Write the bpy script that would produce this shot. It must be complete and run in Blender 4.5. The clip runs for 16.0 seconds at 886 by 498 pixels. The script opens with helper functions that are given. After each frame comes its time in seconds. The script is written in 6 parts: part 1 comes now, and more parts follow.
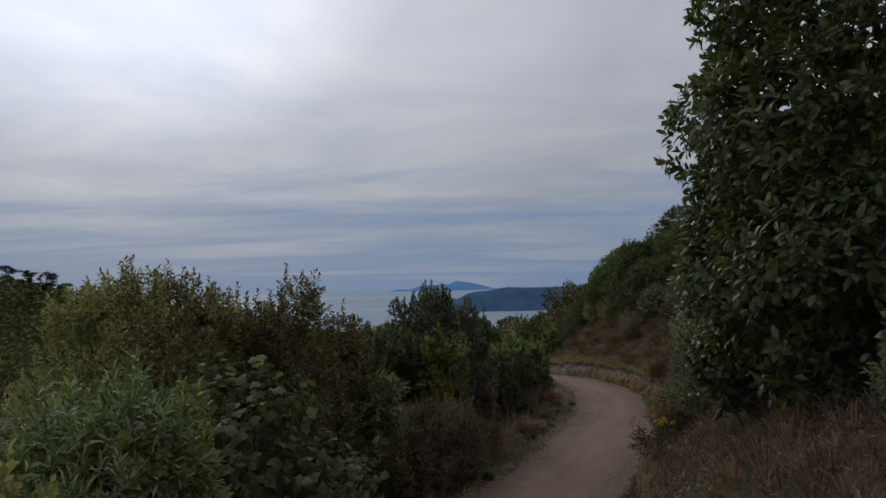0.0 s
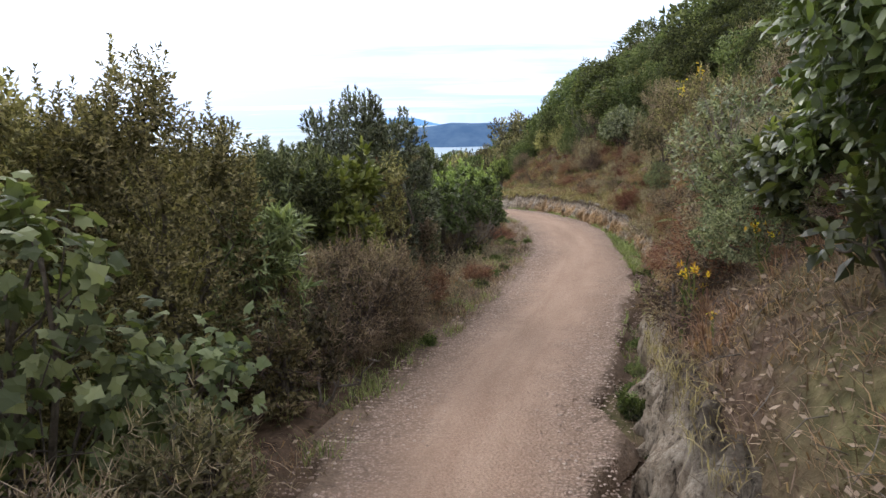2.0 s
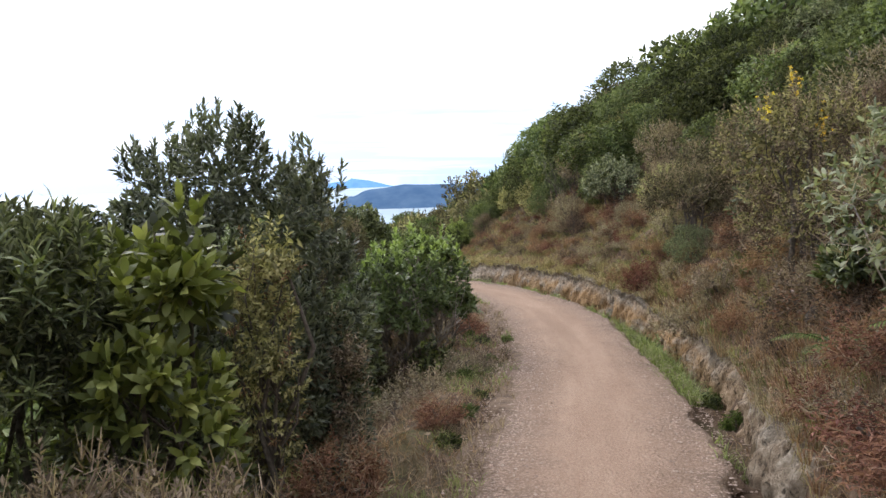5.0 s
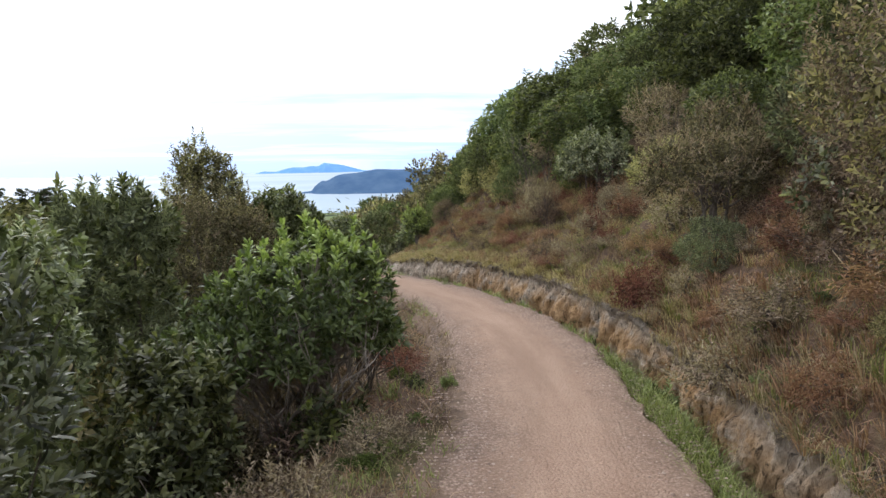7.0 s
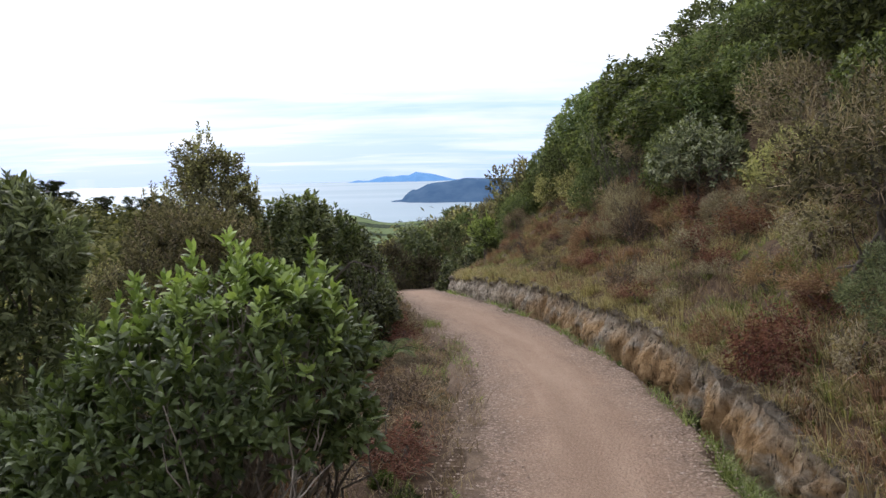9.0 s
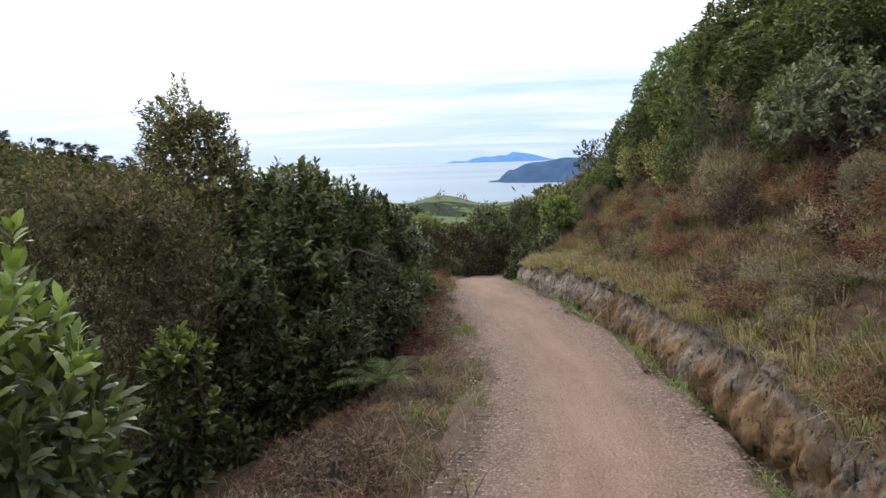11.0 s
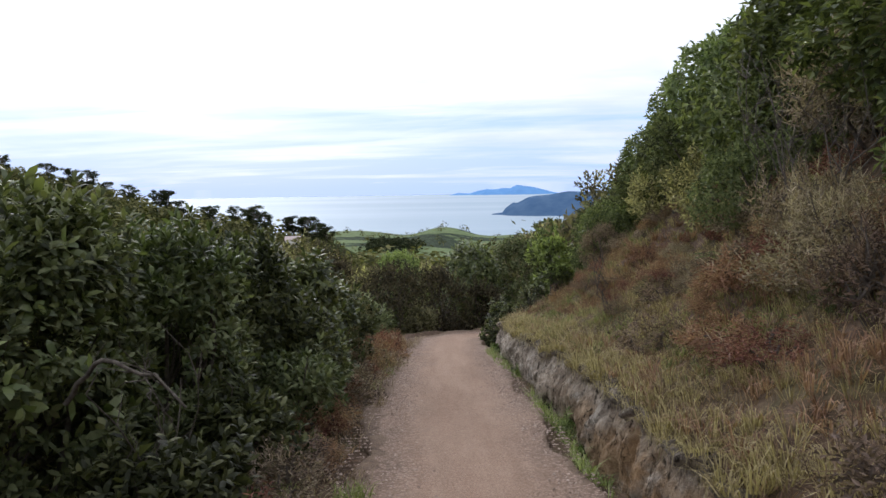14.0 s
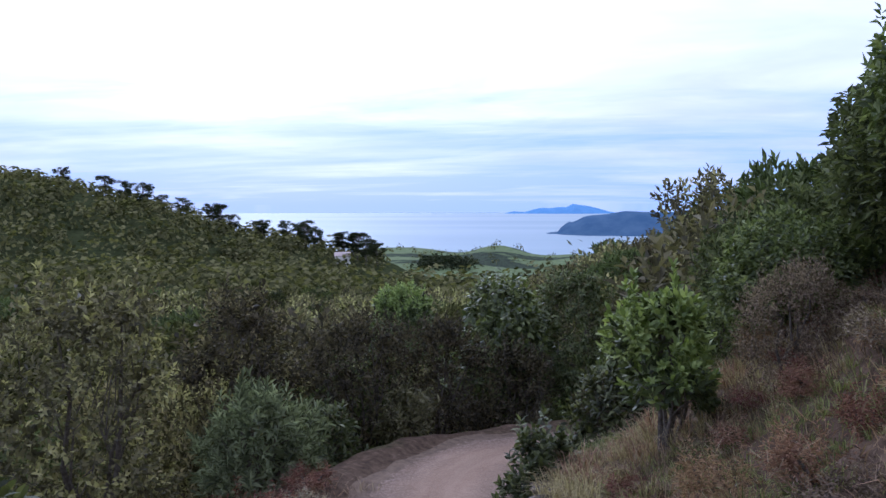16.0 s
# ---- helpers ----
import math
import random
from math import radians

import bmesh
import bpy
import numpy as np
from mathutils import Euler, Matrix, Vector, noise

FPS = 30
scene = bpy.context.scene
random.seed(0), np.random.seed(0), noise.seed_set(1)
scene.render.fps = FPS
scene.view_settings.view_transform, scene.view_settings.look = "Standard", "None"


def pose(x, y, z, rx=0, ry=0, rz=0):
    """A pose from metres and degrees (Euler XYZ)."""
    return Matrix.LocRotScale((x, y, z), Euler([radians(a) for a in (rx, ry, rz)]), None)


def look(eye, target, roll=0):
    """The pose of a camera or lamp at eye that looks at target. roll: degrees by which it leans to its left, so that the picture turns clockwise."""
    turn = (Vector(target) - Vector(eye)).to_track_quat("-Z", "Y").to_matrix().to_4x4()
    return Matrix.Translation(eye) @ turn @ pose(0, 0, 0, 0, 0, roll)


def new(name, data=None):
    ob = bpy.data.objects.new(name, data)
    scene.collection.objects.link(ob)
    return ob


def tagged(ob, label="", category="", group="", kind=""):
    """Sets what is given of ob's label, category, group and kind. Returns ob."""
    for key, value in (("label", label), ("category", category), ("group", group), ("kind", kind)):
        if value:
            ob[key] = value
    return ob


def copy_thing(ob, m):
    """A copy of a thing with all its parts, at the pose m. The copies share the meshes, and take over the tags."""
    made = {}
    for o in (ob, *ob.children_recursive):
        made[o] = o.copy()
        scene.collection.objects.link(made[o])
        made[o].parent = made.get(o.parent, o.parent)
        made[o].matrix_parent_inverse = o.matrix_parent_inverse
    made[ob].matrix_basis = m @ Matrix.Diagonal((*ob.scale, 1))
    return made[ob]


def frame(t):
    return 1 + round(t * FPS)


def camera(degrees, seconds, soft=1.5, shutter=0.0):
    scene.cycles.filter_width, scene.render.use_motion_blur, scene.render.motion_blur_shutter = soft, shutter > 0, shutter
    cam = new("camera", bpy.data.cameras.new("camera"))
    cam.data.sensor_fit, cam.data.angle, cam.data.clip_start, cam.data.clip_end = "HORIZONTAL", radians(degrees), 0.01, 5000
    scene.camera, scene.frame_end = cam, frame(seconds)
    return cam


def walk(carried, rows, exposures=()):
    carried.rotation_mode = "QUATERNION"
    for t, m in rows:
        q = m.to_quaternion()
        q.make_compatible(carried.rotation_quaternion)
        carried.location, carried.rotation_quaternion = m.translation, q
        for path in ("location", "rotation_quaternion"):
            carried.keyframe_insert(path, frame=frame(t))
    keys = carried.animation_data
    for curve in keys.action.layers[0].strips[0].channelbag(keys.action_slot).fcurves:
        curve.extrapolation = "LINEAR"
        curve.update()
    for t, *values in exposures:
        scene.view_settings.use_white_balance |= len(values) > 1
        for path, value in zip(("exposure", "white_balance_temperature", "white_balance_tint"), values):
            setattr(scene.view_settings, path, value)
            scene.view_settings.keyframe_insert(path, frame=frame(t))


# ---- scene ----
cam = camera(61.7, 16.0)
EXPOSURES = [(0, -1.95, 6300, 10), (0.5, -1.02, 6400, 11), (1.0, -0.25, 6500, 10), (1.5, -0.03, 6500, 10), (2.5, 0.32, 6550, 10), (4, 0.48, 6550, 10), (5, 0.27, 6550, 10), (7.5, 0.1, 6550, 10), (9, -0.17, 6550, 10), (9.5, -0.3, 6550, 10), (10.5, -0.25, 6500, 10), (12, -0.06, 6500, 10),
             (13, -0.12, 6450, 10), (14.0, -0.36, 6350, 11), (14.5, -0.56, 6250, 12), (15.0, -0.78, 5850, 13), (15.5, -0.68, 5550, 17), (16.0, -0.56, 5250, 20)]
PATH = [
    (0, (-0.047, -0.563, 1.843), (-0.043, 1.435, 1.929), -1.4),
    (0.5, (-0.012, 0.032, 1.732), (-0.009, 2.028, 1.611), -2.8),
    (1, (0.018, 0.67, 1.642), (0.092, 2.655, 1.409), -2.1),
    (1.5, (0.091, 1.31, 1.555), (0.281, 3.281, 1.276), 0.2),
    (2, (0.125, 1.967, 1.485), (0.267, 3.93, 1.13), -1.3),
    (2.5, (0.192, 2.643, 1.462), (0.36, 4.6, 1.083), -1.5),
    (3, (0.223, 3.312, 1.449), (0.337, 5.278, 1.097), -0.4),
    (3.5, (0.28, 4.025, 1.411), (0.498, 5.99, 1.106), -0.9),
    (4, (0.358, 4.662, 1.381), (0.584, 6.628, 1.089), -0.7),
    (4.5, (0.418, 5.296, 1.351), (0.664, 7.267, 1.12), -0.6),
    (5, (0.558, 5.921, 1.299), (0.83, 7.893, 1.102), -1.7),
    (5.2, (0.608, 6.182, 1.263), (0.889, 8.153, 1.07), -0.1),
    (7.3, (1.633, 9.212, 1.082), (1.977, 11.167, 0.841), -1.3),
    (7.5, (1.72, 9.463, 1.047), (2.023, 11.425, 0.808), -1.5),
    (8, (1.975, 10.038, 1.033), (2.217, 12.007, 0.785), -1.8),
    (8.5, (2.185, 10.586, 1.022), (2.372, 12.563, 0.784), -1.3),
    (9, (2.355, 11.163, 1.008), (2.458, 13.149, 0.799), -1.4),
    (9.5, (2.544, 11.743, 0.965), (2.51, 13.731, 0.744), -1.0),
    (9.7, (2.613, 11.998, 0.916), (2.546, 13.984, 0.691), -1.1),
    (11.8, (3.327, 14.456, 0.767), (3.101, 16.425, 0.502), -0.3),
    (12, (3.352, 14.744, 0.756), (3.127, 16.716, 0.515), 1.0),
    (12.5, (3.467, 15.419, 0.724), (3.27, 17.397, 0.511), 0.5),
    (13, (3.554, 16.015, 0.693), (3.433, 18.001, 0.494), 0.0),
    (13.5, (3.582, 16.619, 0.688), (3.52, 18.61, 0.506), -1.9),
    (14, (3.59, 17.213, 0.684), (3.425, 19.199, 0.515), -1.0),
    (14.5, (3.526, 17.792, 0.677), (3.401, 19.785, 0.571), -0.1),
    (15, (3.57, 19.42, 0.575), (3.404, 21.411, 0.489), -0.3),
    (15.5, (3.6, 21.85, 0.46), (3.377, 23.835, 0.360), -0.2),
    (16, (3.66, 24.5, 0.4), (3.350, 26.472, 0.280), -0.2),
]
walk(cam, [(t, look(eye, target, roll)) for t, eye, target, roll in PATH], EXPOSURES)


# ---- world and light ----
SUN_AZ, SUN_EL = radians(-24), radians(30)          # azimuth from +y towards +x


class Nodes:
    """Small helper to write node trees shortly."""

    def __init__(self, tree):
        self.t = tree
        tree.nodes.clear()

    def n(self, kind, ins=(), **props):
        node = self.t.nodes.new(kind)
        for k, v in props.items():
            if k == "operation":
                node.operation = v
            elif k == "blend_type":
                node.data_type, node.blend_type = "RGBA", v
            elif k == "noise_dimensions":
                node.noise_dimensions = v
            elif k == "sky_type":
                node.sky_type = v
            elif k == "feature":
                node.feature = v
        for key, v in dict(ins).items():
            self.put(node.inputs[key], v)
        return node

    def put(self, socket, v):
        if isinstance(v, bpy.types.NodeSocket):
            self.t.links.new(v, socket)
        else:
            socket.default_value = v

    def math(self, op, a, b=0.0, c=0.0):
        return self.n("ShaderNodeMath", {0: a, 1: b, 2: c}, operation=op).outputs[0]

    def noise(self, scale, detail=4.0, rough=0.55, vec=None, dist=0.0):
        ins = {"Scale": scale, "Detail": detail, "Roughness": rough, "Distortion": dist}
        if vec is not None:
            ins["Vector"] = vec
        return self.n("ShaderNodeTexNoise", ins).outputs["Fac"]

    def ramp(self, fac, stops):
        node = self.n("ShaderNodeValToRGB", {"Fac": fac})
        el = node.color_ramp.elements
        while len(el) < len(stops):
            el.new(0.5)
        for e, (p, c) in zip(el, stops):
            e.position = p
            e.color = (c, c, c, 1) if not isinstance(c, tuple) else (*c, 1)
        return node.outputs["Color"]

    def mix(self, fac, a, b, blend="MIX"):
        node = self.n("ShaderNodeMix", blend_type=blend)
        self.put(node.inputs[0], fac)
        self.put(node.inputs[6], a if not isinstance(a, tuple) else (*a, 1))
        self.put(node.inputs[7], b if not isinstance(b, tuple) else (*b, 1))
        return node.outputs[2]

    def scaled(self, vec, sx, sy, sz):
        return self.n("ShaderNodeMapping", {"Vector": vec, "Scale": (sx, sy, sz)}).outputs[0]


world = bpy.data.worlds.new("overcast_sky")
scene.world = world
world.use_nodes = True
w = Nodes(world.node_tree)
sky = w.n("ShaderNodeTexSky", sky_type="NISHITA")
sky.sun_disc = False
sky.sun_elevation, sky.sun_rotation = SUN_EL, SUN_AZ
sky.air_density, sky.dust_density, sky.ozone_density = 1.0, 2.0, 1.5
way = w.n("ShaderNodeTexCoord").outputs["Generated"]
sep = w.n("ShaderNodeSeparateXYZ", {0: way})
up = w.math("MAXIMUM", sep.outputs[2], 0.0)
den = w.math("ADD", up, 0.09)
flat = w.n("ShaderNodeCombineXYZ", {0: w.math("DIVIDE", sep.outputs[0], den), 1: w.math("DIVIDE", sep.outputs[1], den), 2: 0.0}).outputs[0]
big = w.noise(0.55, 6, 0.6, w.scaled(flat, 0.7, 1.3, 1), 0.6)
streak = w.noise(0.9, 5, 0.6, w.scaled(flat, 0.3, 1.1, 1), 0.3)
cover = w.math("MULTIPLY_ADD", big, 0.55, w.math("MULTIPLY", streak, 0.6))
cover = w.math("ADD", cover, w.math("MULTIPLY_ADD", w.math("MINIMUM", up, 0.25), 1.8, -0.05))
fac = w.ramp(cover, [(0.54, 0.0), (0.78, 0.9), (1.0, 1.0)])
shade = w.ramp(w.noise(0.8, 5, 0.6, flat, 0.5), [(0.3, (9.2, 9.7, 11.2)), (0.55, (11.2, 11.5, 12.4)), (0.75, (13.2, 13.2, 13.5))])
sundir = Vector((math.sin(SUN_AZ) * math.cos(SUN_EL), math.cos(SUN_AZ) * math.cos(SUN_EL), math.sin(SUN_EL)))
near_sun = w.n("ShaderNodeVectorMath", {0: way, 1: sundir}, operation="DOT_PRODUCT").outputs["Value"]
glow = w.ramp(near_sun, [(0.8, 1.0), (0.93, 1.3), (1.0, 2.4)])
clouds = w.mix(1.0, w.mix(1.0, shade, glow, "MULTIPLY"), w.ramp(up, [(0.08, 1.0), (0.3, 1.35), (0.6, 1.1)]), "MULTIPLY")
gap = w.mix(0.85, sky.outputs[0], (5.6, 8.2, 12.8))
col = w.mix(fac, gap, clouds)
bg = w.n("ShaderNodeBackground", {"Color": col, "Strength": 0.118})
w.t.links.new(bg.outputs[0], w.n("ShaderNodeOutputWorld").inputs[0])

sun = new("sun", bpy.data.lights.new("sun", "SUN"))
sun.data.energy, sun.data.angle, sun.data.color = 1.1, radians(14), (1.0, 0.95, 0.88)
sun.matrix_world = look(sundir * 50, (0, 0, 0))


# ---- materials ----
def material(name):
    m = bpy.data.materials.new(name)
    m.use_nodes = True
    g = Nodes(m.node_tree)
    return m, g


def finish(g, color, rough=0.8, bump=None, height=0.02, spec=0.3, sheen=0.0, trans=None):
    b = g.n("ShaderNodeBsdfPrincipled", {"Base Color": color if not isinstance(color, tuple) else (*color, 1), "Roughness": rough, "Specular IOR Level": spec})
    if bump is not None:
        g.put(b.inputs["Normal"], g.n("ShaderNodeBump", {"Height": bump, "Distance": height, "Strength": 1.0}).outputs[0])
    out = b.outputs[0]
    if trans is not None:
        tr = g.n("ShaderNodeBsdfTranslucent", {"Color": trans if not isinstance(trans, tuple) else (*trans, 1)})
        add = g.n("ShaderNodeMixShader", {0: 0.32, 1: out, 2: tr.outputs[0]})
        out = add.outputs[0]
    g.t.links.new(out, g.n("ShaderNodeOutputMaterial").inputs[0])


def leaf_material(name, dark, mid, light, rough=0.45, spec=0.4, clump=2.2):
    """Leaves that differ one by one, and branch by branch."""
    m, g = material(name)
    geo = g.n("ShaderNodeNewGeometry")
    obi = g.n("ShaderNodeObjectInfo")
    one = geo.outputs["Random Per Island"]
    co = g.n("ShaderNodeTexCoord").outputs["Object"]
    patch = g.noise(clump, 3, 0.6, co)
    f = g.math("ADD", g.math("MULTIPLY", one, 0.55), g.math("MULTIPLY", patch, 0.75))
    f = g.math("ADD", f, g.math("MULTIPLY_ADD", obi.outputs["Random"], 0.42, -0.34))
    c = g.ramp(f, [(0.2, dark), (0.5, mid), (0.85, light)])
    hue = g.n("ShaderNodeHueSaturation", {"Hue": g.math("MULTIPLY_ADD", obi.outputs["Random"], 0.05, 0.47), "Saturation": 0.95, "Value": g.math("MULTIPLY_ADD", one, 0.3, 0.85), "Color": c}).outputs[0]
    finish(g, hue, rough, spec=spec, trans=g.mix(1.0, hue, (1.2, 1.3, 0.6), "MULTIPLY"))
    return m


M = {}
M["broad"] = leaf_material("dark_glossy_leaves", (0.028, 0.036, 0.016), (0.078, 0.094, 0.037), (0.2, 0.216, 0.104), 0.52, 0.25)
M["dusk"] = leaf_material("dusky_leathery_leaves", (0.021, 0.026, 0.018), (0.056, 0.064, 0.042), (0.16, 0.168, 0.12), 0.45, 0.35)
M["tree"] = leaf_material("deep_green_broad_leaves", (0.041, 0.058, 0.02), (0.102, 0.132, 0.042), (0.24, 0.27, 0.11), 0.42, 0.42)
# tree leaves again, colour darkened so the near bank plants come out less bright
M["gloss"] = leaf_material("darkened_glossy_large_leaves", (0.024, 0.033, 0.011), (0.058, 0.075, 0.022), (0.15, 0.172, 0.058), 0.38, 0.45)
M["lime"] = leaf_material("lime_shrub_leaves", (0.021, 0.029, 0.012), (0.054, 0.07, 0.024), (0.134, 0.157, 0.06), 0.45, 0.35)
M["lance"] = leaf_material("grey_green_lance_leaves", (0.066, 0.096, 0.04), (0.162, 0.205, 0.086), (0.33, 0.375, 0.185), 0.5, 0.35)
M["fine"] = leaf_material("brown_green_fine_leaves", (0.074, 0.072, 0.034), (0.212, 0.195, 0.094), (0.45, 0.4, 0.208), 0.6, 0.25)
M["dry"] = leaf_material("dead_brown_twigs", (0.105, 0.075, 0.054), (0.24, 0.178, 0.13), (0.42, 0.33, 0.25), 0.8, 0.15)
M["round"] = leaf_material("large_pale_round_leaves", (0.066, 0.094, 0.042), (0.165, 0.208, 0.1), (0.33, 0.38, 0.205), 0.6, 0.2)
M["silver"] = leaf_material("silvery_daisy_leaves", (0.078, 0.093, 0.056), (0.175, 0.195, 0.122), (0.37, 0.385, 0.265), 0.6, 0.3)
M["olive"] = leaf_material("grey_olive_leaves", (0.064, 0.077, 0.046), (0.16, 0.181, 0.11), (0.325, 0.35, 0.23), 0.5, 0.35)
M["rust"] = leaf_material("rusty_dry_bracken", (0.108, 0.051, 0.037), (0.248, 0.13, 0.094), (0.388, 0.235, 0.172), 0.8, 0.15)
M["brown"] = leaf_material("grey_brown_small_leaves", (0.078, 0.058, 0.046), (0.19, 0.143, 0.114), (0.36, 0.287, 0.235), 0.7, 0.2)
M["limetip"] = leaf_material("young_yellow_green_leaves", (0.085, 0.118, 0.03), (0.178, 0.225, 0.06), (0.33, 0.375, 0.12), 0.5, 0.3)
M["far"] = leaf_material("far_bush_leaves", (0.032, 0.037, 0.017), (0.088, 0.088, 0.04), (0.19, 0.175, 0.083), 1.0, 0.0, 0.09)
M["umber"] = leaf_material("dark_umber_small_leaves", (0.04, 0.036, 0.022), (0.1, 0.088, 0.052), (0.215, 0.185, 0.113), 0.6, 0.25)
M["pine"] = leaf_material("dark_pine_needles", (0.014, 0.02, 0.012), (0.034, 0.042, 0.024), (0.075, 0.085, 0.05), 1.0, 0.0, 0.3)
M["fern"] = leaf_material("green_fern", (0.035, 0.06, 0.018), (0.085, 0.13, 0.036), (0.18, 0.23, 0.075), 0.6, 0.12)
M["straw"] = leaf_material("dry_straw_grass", (0.125, 0.085, 0.05), (0.262, 0.19, 0.11), (0.42, 0.327, 0.198), 0.8, 0.1, 0.9)
M["grass"] = leaf_material("green_grass", (0.085, 0.107, 0.032), (0.185, 0.215, 0.07), (0.33, 0.35, 0.145), 0.6, 0.3, 0.9)
M["flower"] = leaf_material("yellow_petals", (0.5, 0.32, 0.01), (0.75, 0.5, 0.015), (0.85, 0.65, 0.04), 0.6, 0.2)

m, g = material("grey_brown_bark")
co = g.n("ShaderNodeTexCoord").outputs["Object"]
finish(g, g.ramp(g.noise(30, 5, 0.6, co), [(0.3, (0.05, 0.04, 0.032)), (0.7, (0.17, 0.145, 0.12))]), 0.85, g.noise(70, 4, 0.6, co), 0.01)
M["bark"] = m
m, g = material("bleached_dead_wood")
finish(g, g.ramp(g.noise(25, 5, 0.6, g.n("ShaderNodeTexCoord").outputs["Object"]), [(0.3, (0.16, 0.13, 0.11)), (0.7, (0.36, 0.32, 0.28))]), 0.85)
M["deadwood"] = m

# compacted gravel of the track: tan where feet wear it, grey stones at the edges
m, g = material("tan_gravel")
co = g.n("ShaderNodeTexCoord").outputs["Object"]
att = g.n("ShaderNodeAttribute")
att.attribute_name = "across"
edge = g.math("ABSOLUTE", att.outputs["Fac"])
edge = g.math("ADD", edge, g.math("MULTIPLY_ADD", g.noise(2.2, 5, 0.65, co), 1.0, -0.5))
grain = g.noise(120, 3, 0.7, co)
peb = g.n("ShaderNodeTexVoronoi", {"Scale": 52.0, "Vector": co})
run = g.n("ShaderNodeAttribute")
run.attribute_name = "run"
lane = g.n("ShaderNodeCombineXYZ", {0: g.math("MULTIPLY", att.outputs["Fac"], 1.6), 1: g.math("MULTIPLY", run.outputs["Fac"], 0.28), 2: 0.0}).outputs[0]
worn = g.ramp(g.math("ADD", g.math("MULTIPLY", g.noise(2.2, 4, 0.6, lane), 0.7), g.math("MULTIPLY", g.noise(5, 5, 0.7, co), 0.3)), [(0.3, (0.33, 0.214, 0.152)), (0.7, (0.455, 0.318, 0.234))])
one = g.n("ShaderNodeSeparateColor", {0: peb.outputs["Color"]}).outputs[0]
stone = g.ramp(one, [(0.1, (0.19, 0.132, 0.102)), (0.5, (0.315, 0.224, 0.175)), (0.9, (0.45, 0.335, 0.272))])
stone = g.mix(g.ramp(peb.outputs["Distance"], [(0.25, 0.0), (0.7, 0.7)]), stone, (0.09, 0.07, 0.055))
speck = g.ramp(g.noise(230, 2, 0.5, co), [(0.66, 0.0), (0.72, 0.6)])
c = g.mix(g.ramp(edge, [(0.3, 0.2), (0.95, 0.85)]), worn, stone)
c = g.mix(speck, c, (0.55, 0.48, 0.42))
c = g.mix(0.5, c, g.ramp(grain, [(0.3, 0.22), (0.7, 0.78)]), "OVERLAY")
c = g.mix(g.ramp(g.noise(1.3, 5, 0.6, lane), [(0.35, 0.3), (0.55, 0.0)]), c, (0.2, 0.135, 0.095))
dirt = g.ramp(g.noise(9, 6, 0.7, co), [(0.3, (0.085, 0.06, 0.043)), (0.7, (0.24, 0.17, 0.12))])
c = g.mix(g.ramp(g.math("ADD", g.math("ABSOLUTE", att.outputs["Fac"]), g.math("MULTIPLY_ADD", g.noise(5, 5, 0.7, co), 0.8, -0.4)), [(0.98, 0.0), (1.0, 0.85)]), c, dirt)
h = g.math("ADD", g.math("MULTIPLY", grain, 0.4), g.math("MULTIPLY", peb.outputs["Distance"], -0.6))
finish(g, c, 0.92, h, 0.02, 0.15)
M["gravel"] = m

m, g = material("pebbles")
r = g.n("ShaderNodeNewGeometry").outputs["Random Per Island"]
finish(g, g.ramp(r, [(0.0, (0.21, 0.15, 0.118)), (0.5, (0.33, 0.245, 0.198)), (1.0, (0.5, 0.395, 0.33))]), 0.85)
M["pebble"] = m

# hillside soil, litter and moss
m, g = material("dry_litter_soil")
co = g.n("ShaderNodeTexCoord").outputs["Object"]
a = g.noise(0.8, 5, 0.6, co)
b = g.noise(9, 6, 0.7, co)
c = g.ramp(b, [(0.3, (0.045, 0.03, 0.021)), (0.55, (0.125, 0.084, 0.058)), (0.8, (0.26, 0.185, 0.13))])
c = g.mix(g.ramp(a, [(0.5, 0.0), (0.66, 0.6)]), c, g.ramp(b, [(0.3, (0.035, 0.045, 0.014)), (0.7, (0.13, 0.14, 0.05))]))
finish(g, c, 0.95, b, 0.05, 0.1)
M["soil"] = m

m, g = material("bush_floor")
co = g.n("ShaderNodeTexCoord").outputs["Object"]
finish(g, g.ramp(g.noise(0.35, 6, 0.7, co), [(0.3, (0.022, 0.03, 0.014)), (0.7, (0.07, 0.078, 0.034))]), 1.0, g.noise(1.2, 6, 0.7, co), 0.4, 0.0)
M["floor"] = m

# distant ground: pasture and scrub in patches
m, g = material("pasture_and_scrub")
co = g.n("ShaderNodeTexCoord").outputs["Object"]
a = g.noise(0.02, 5, 0.55, g.scaled(co, 0.7, 1.6, 1))
b = g.noise(0.25, 5, 0.7, co)
past = g.ramp(b, [(0.3, (0.09, 0.13, 0.055)), (0.7, (0.16, 0.2, 0.09))])
scrub = g.ramp(b, [(0.35, (0.014, 0.024, 0.014)), (0.7, (0.05, 0.07, 0.035))])
c = g.mix(g.ramp(a, [(0.54, 0.0), (0.57, 1.0)]), past, scrub)
finish(g, c, 0.95, b, 0.6, 0.1)
M["pasture"] = m

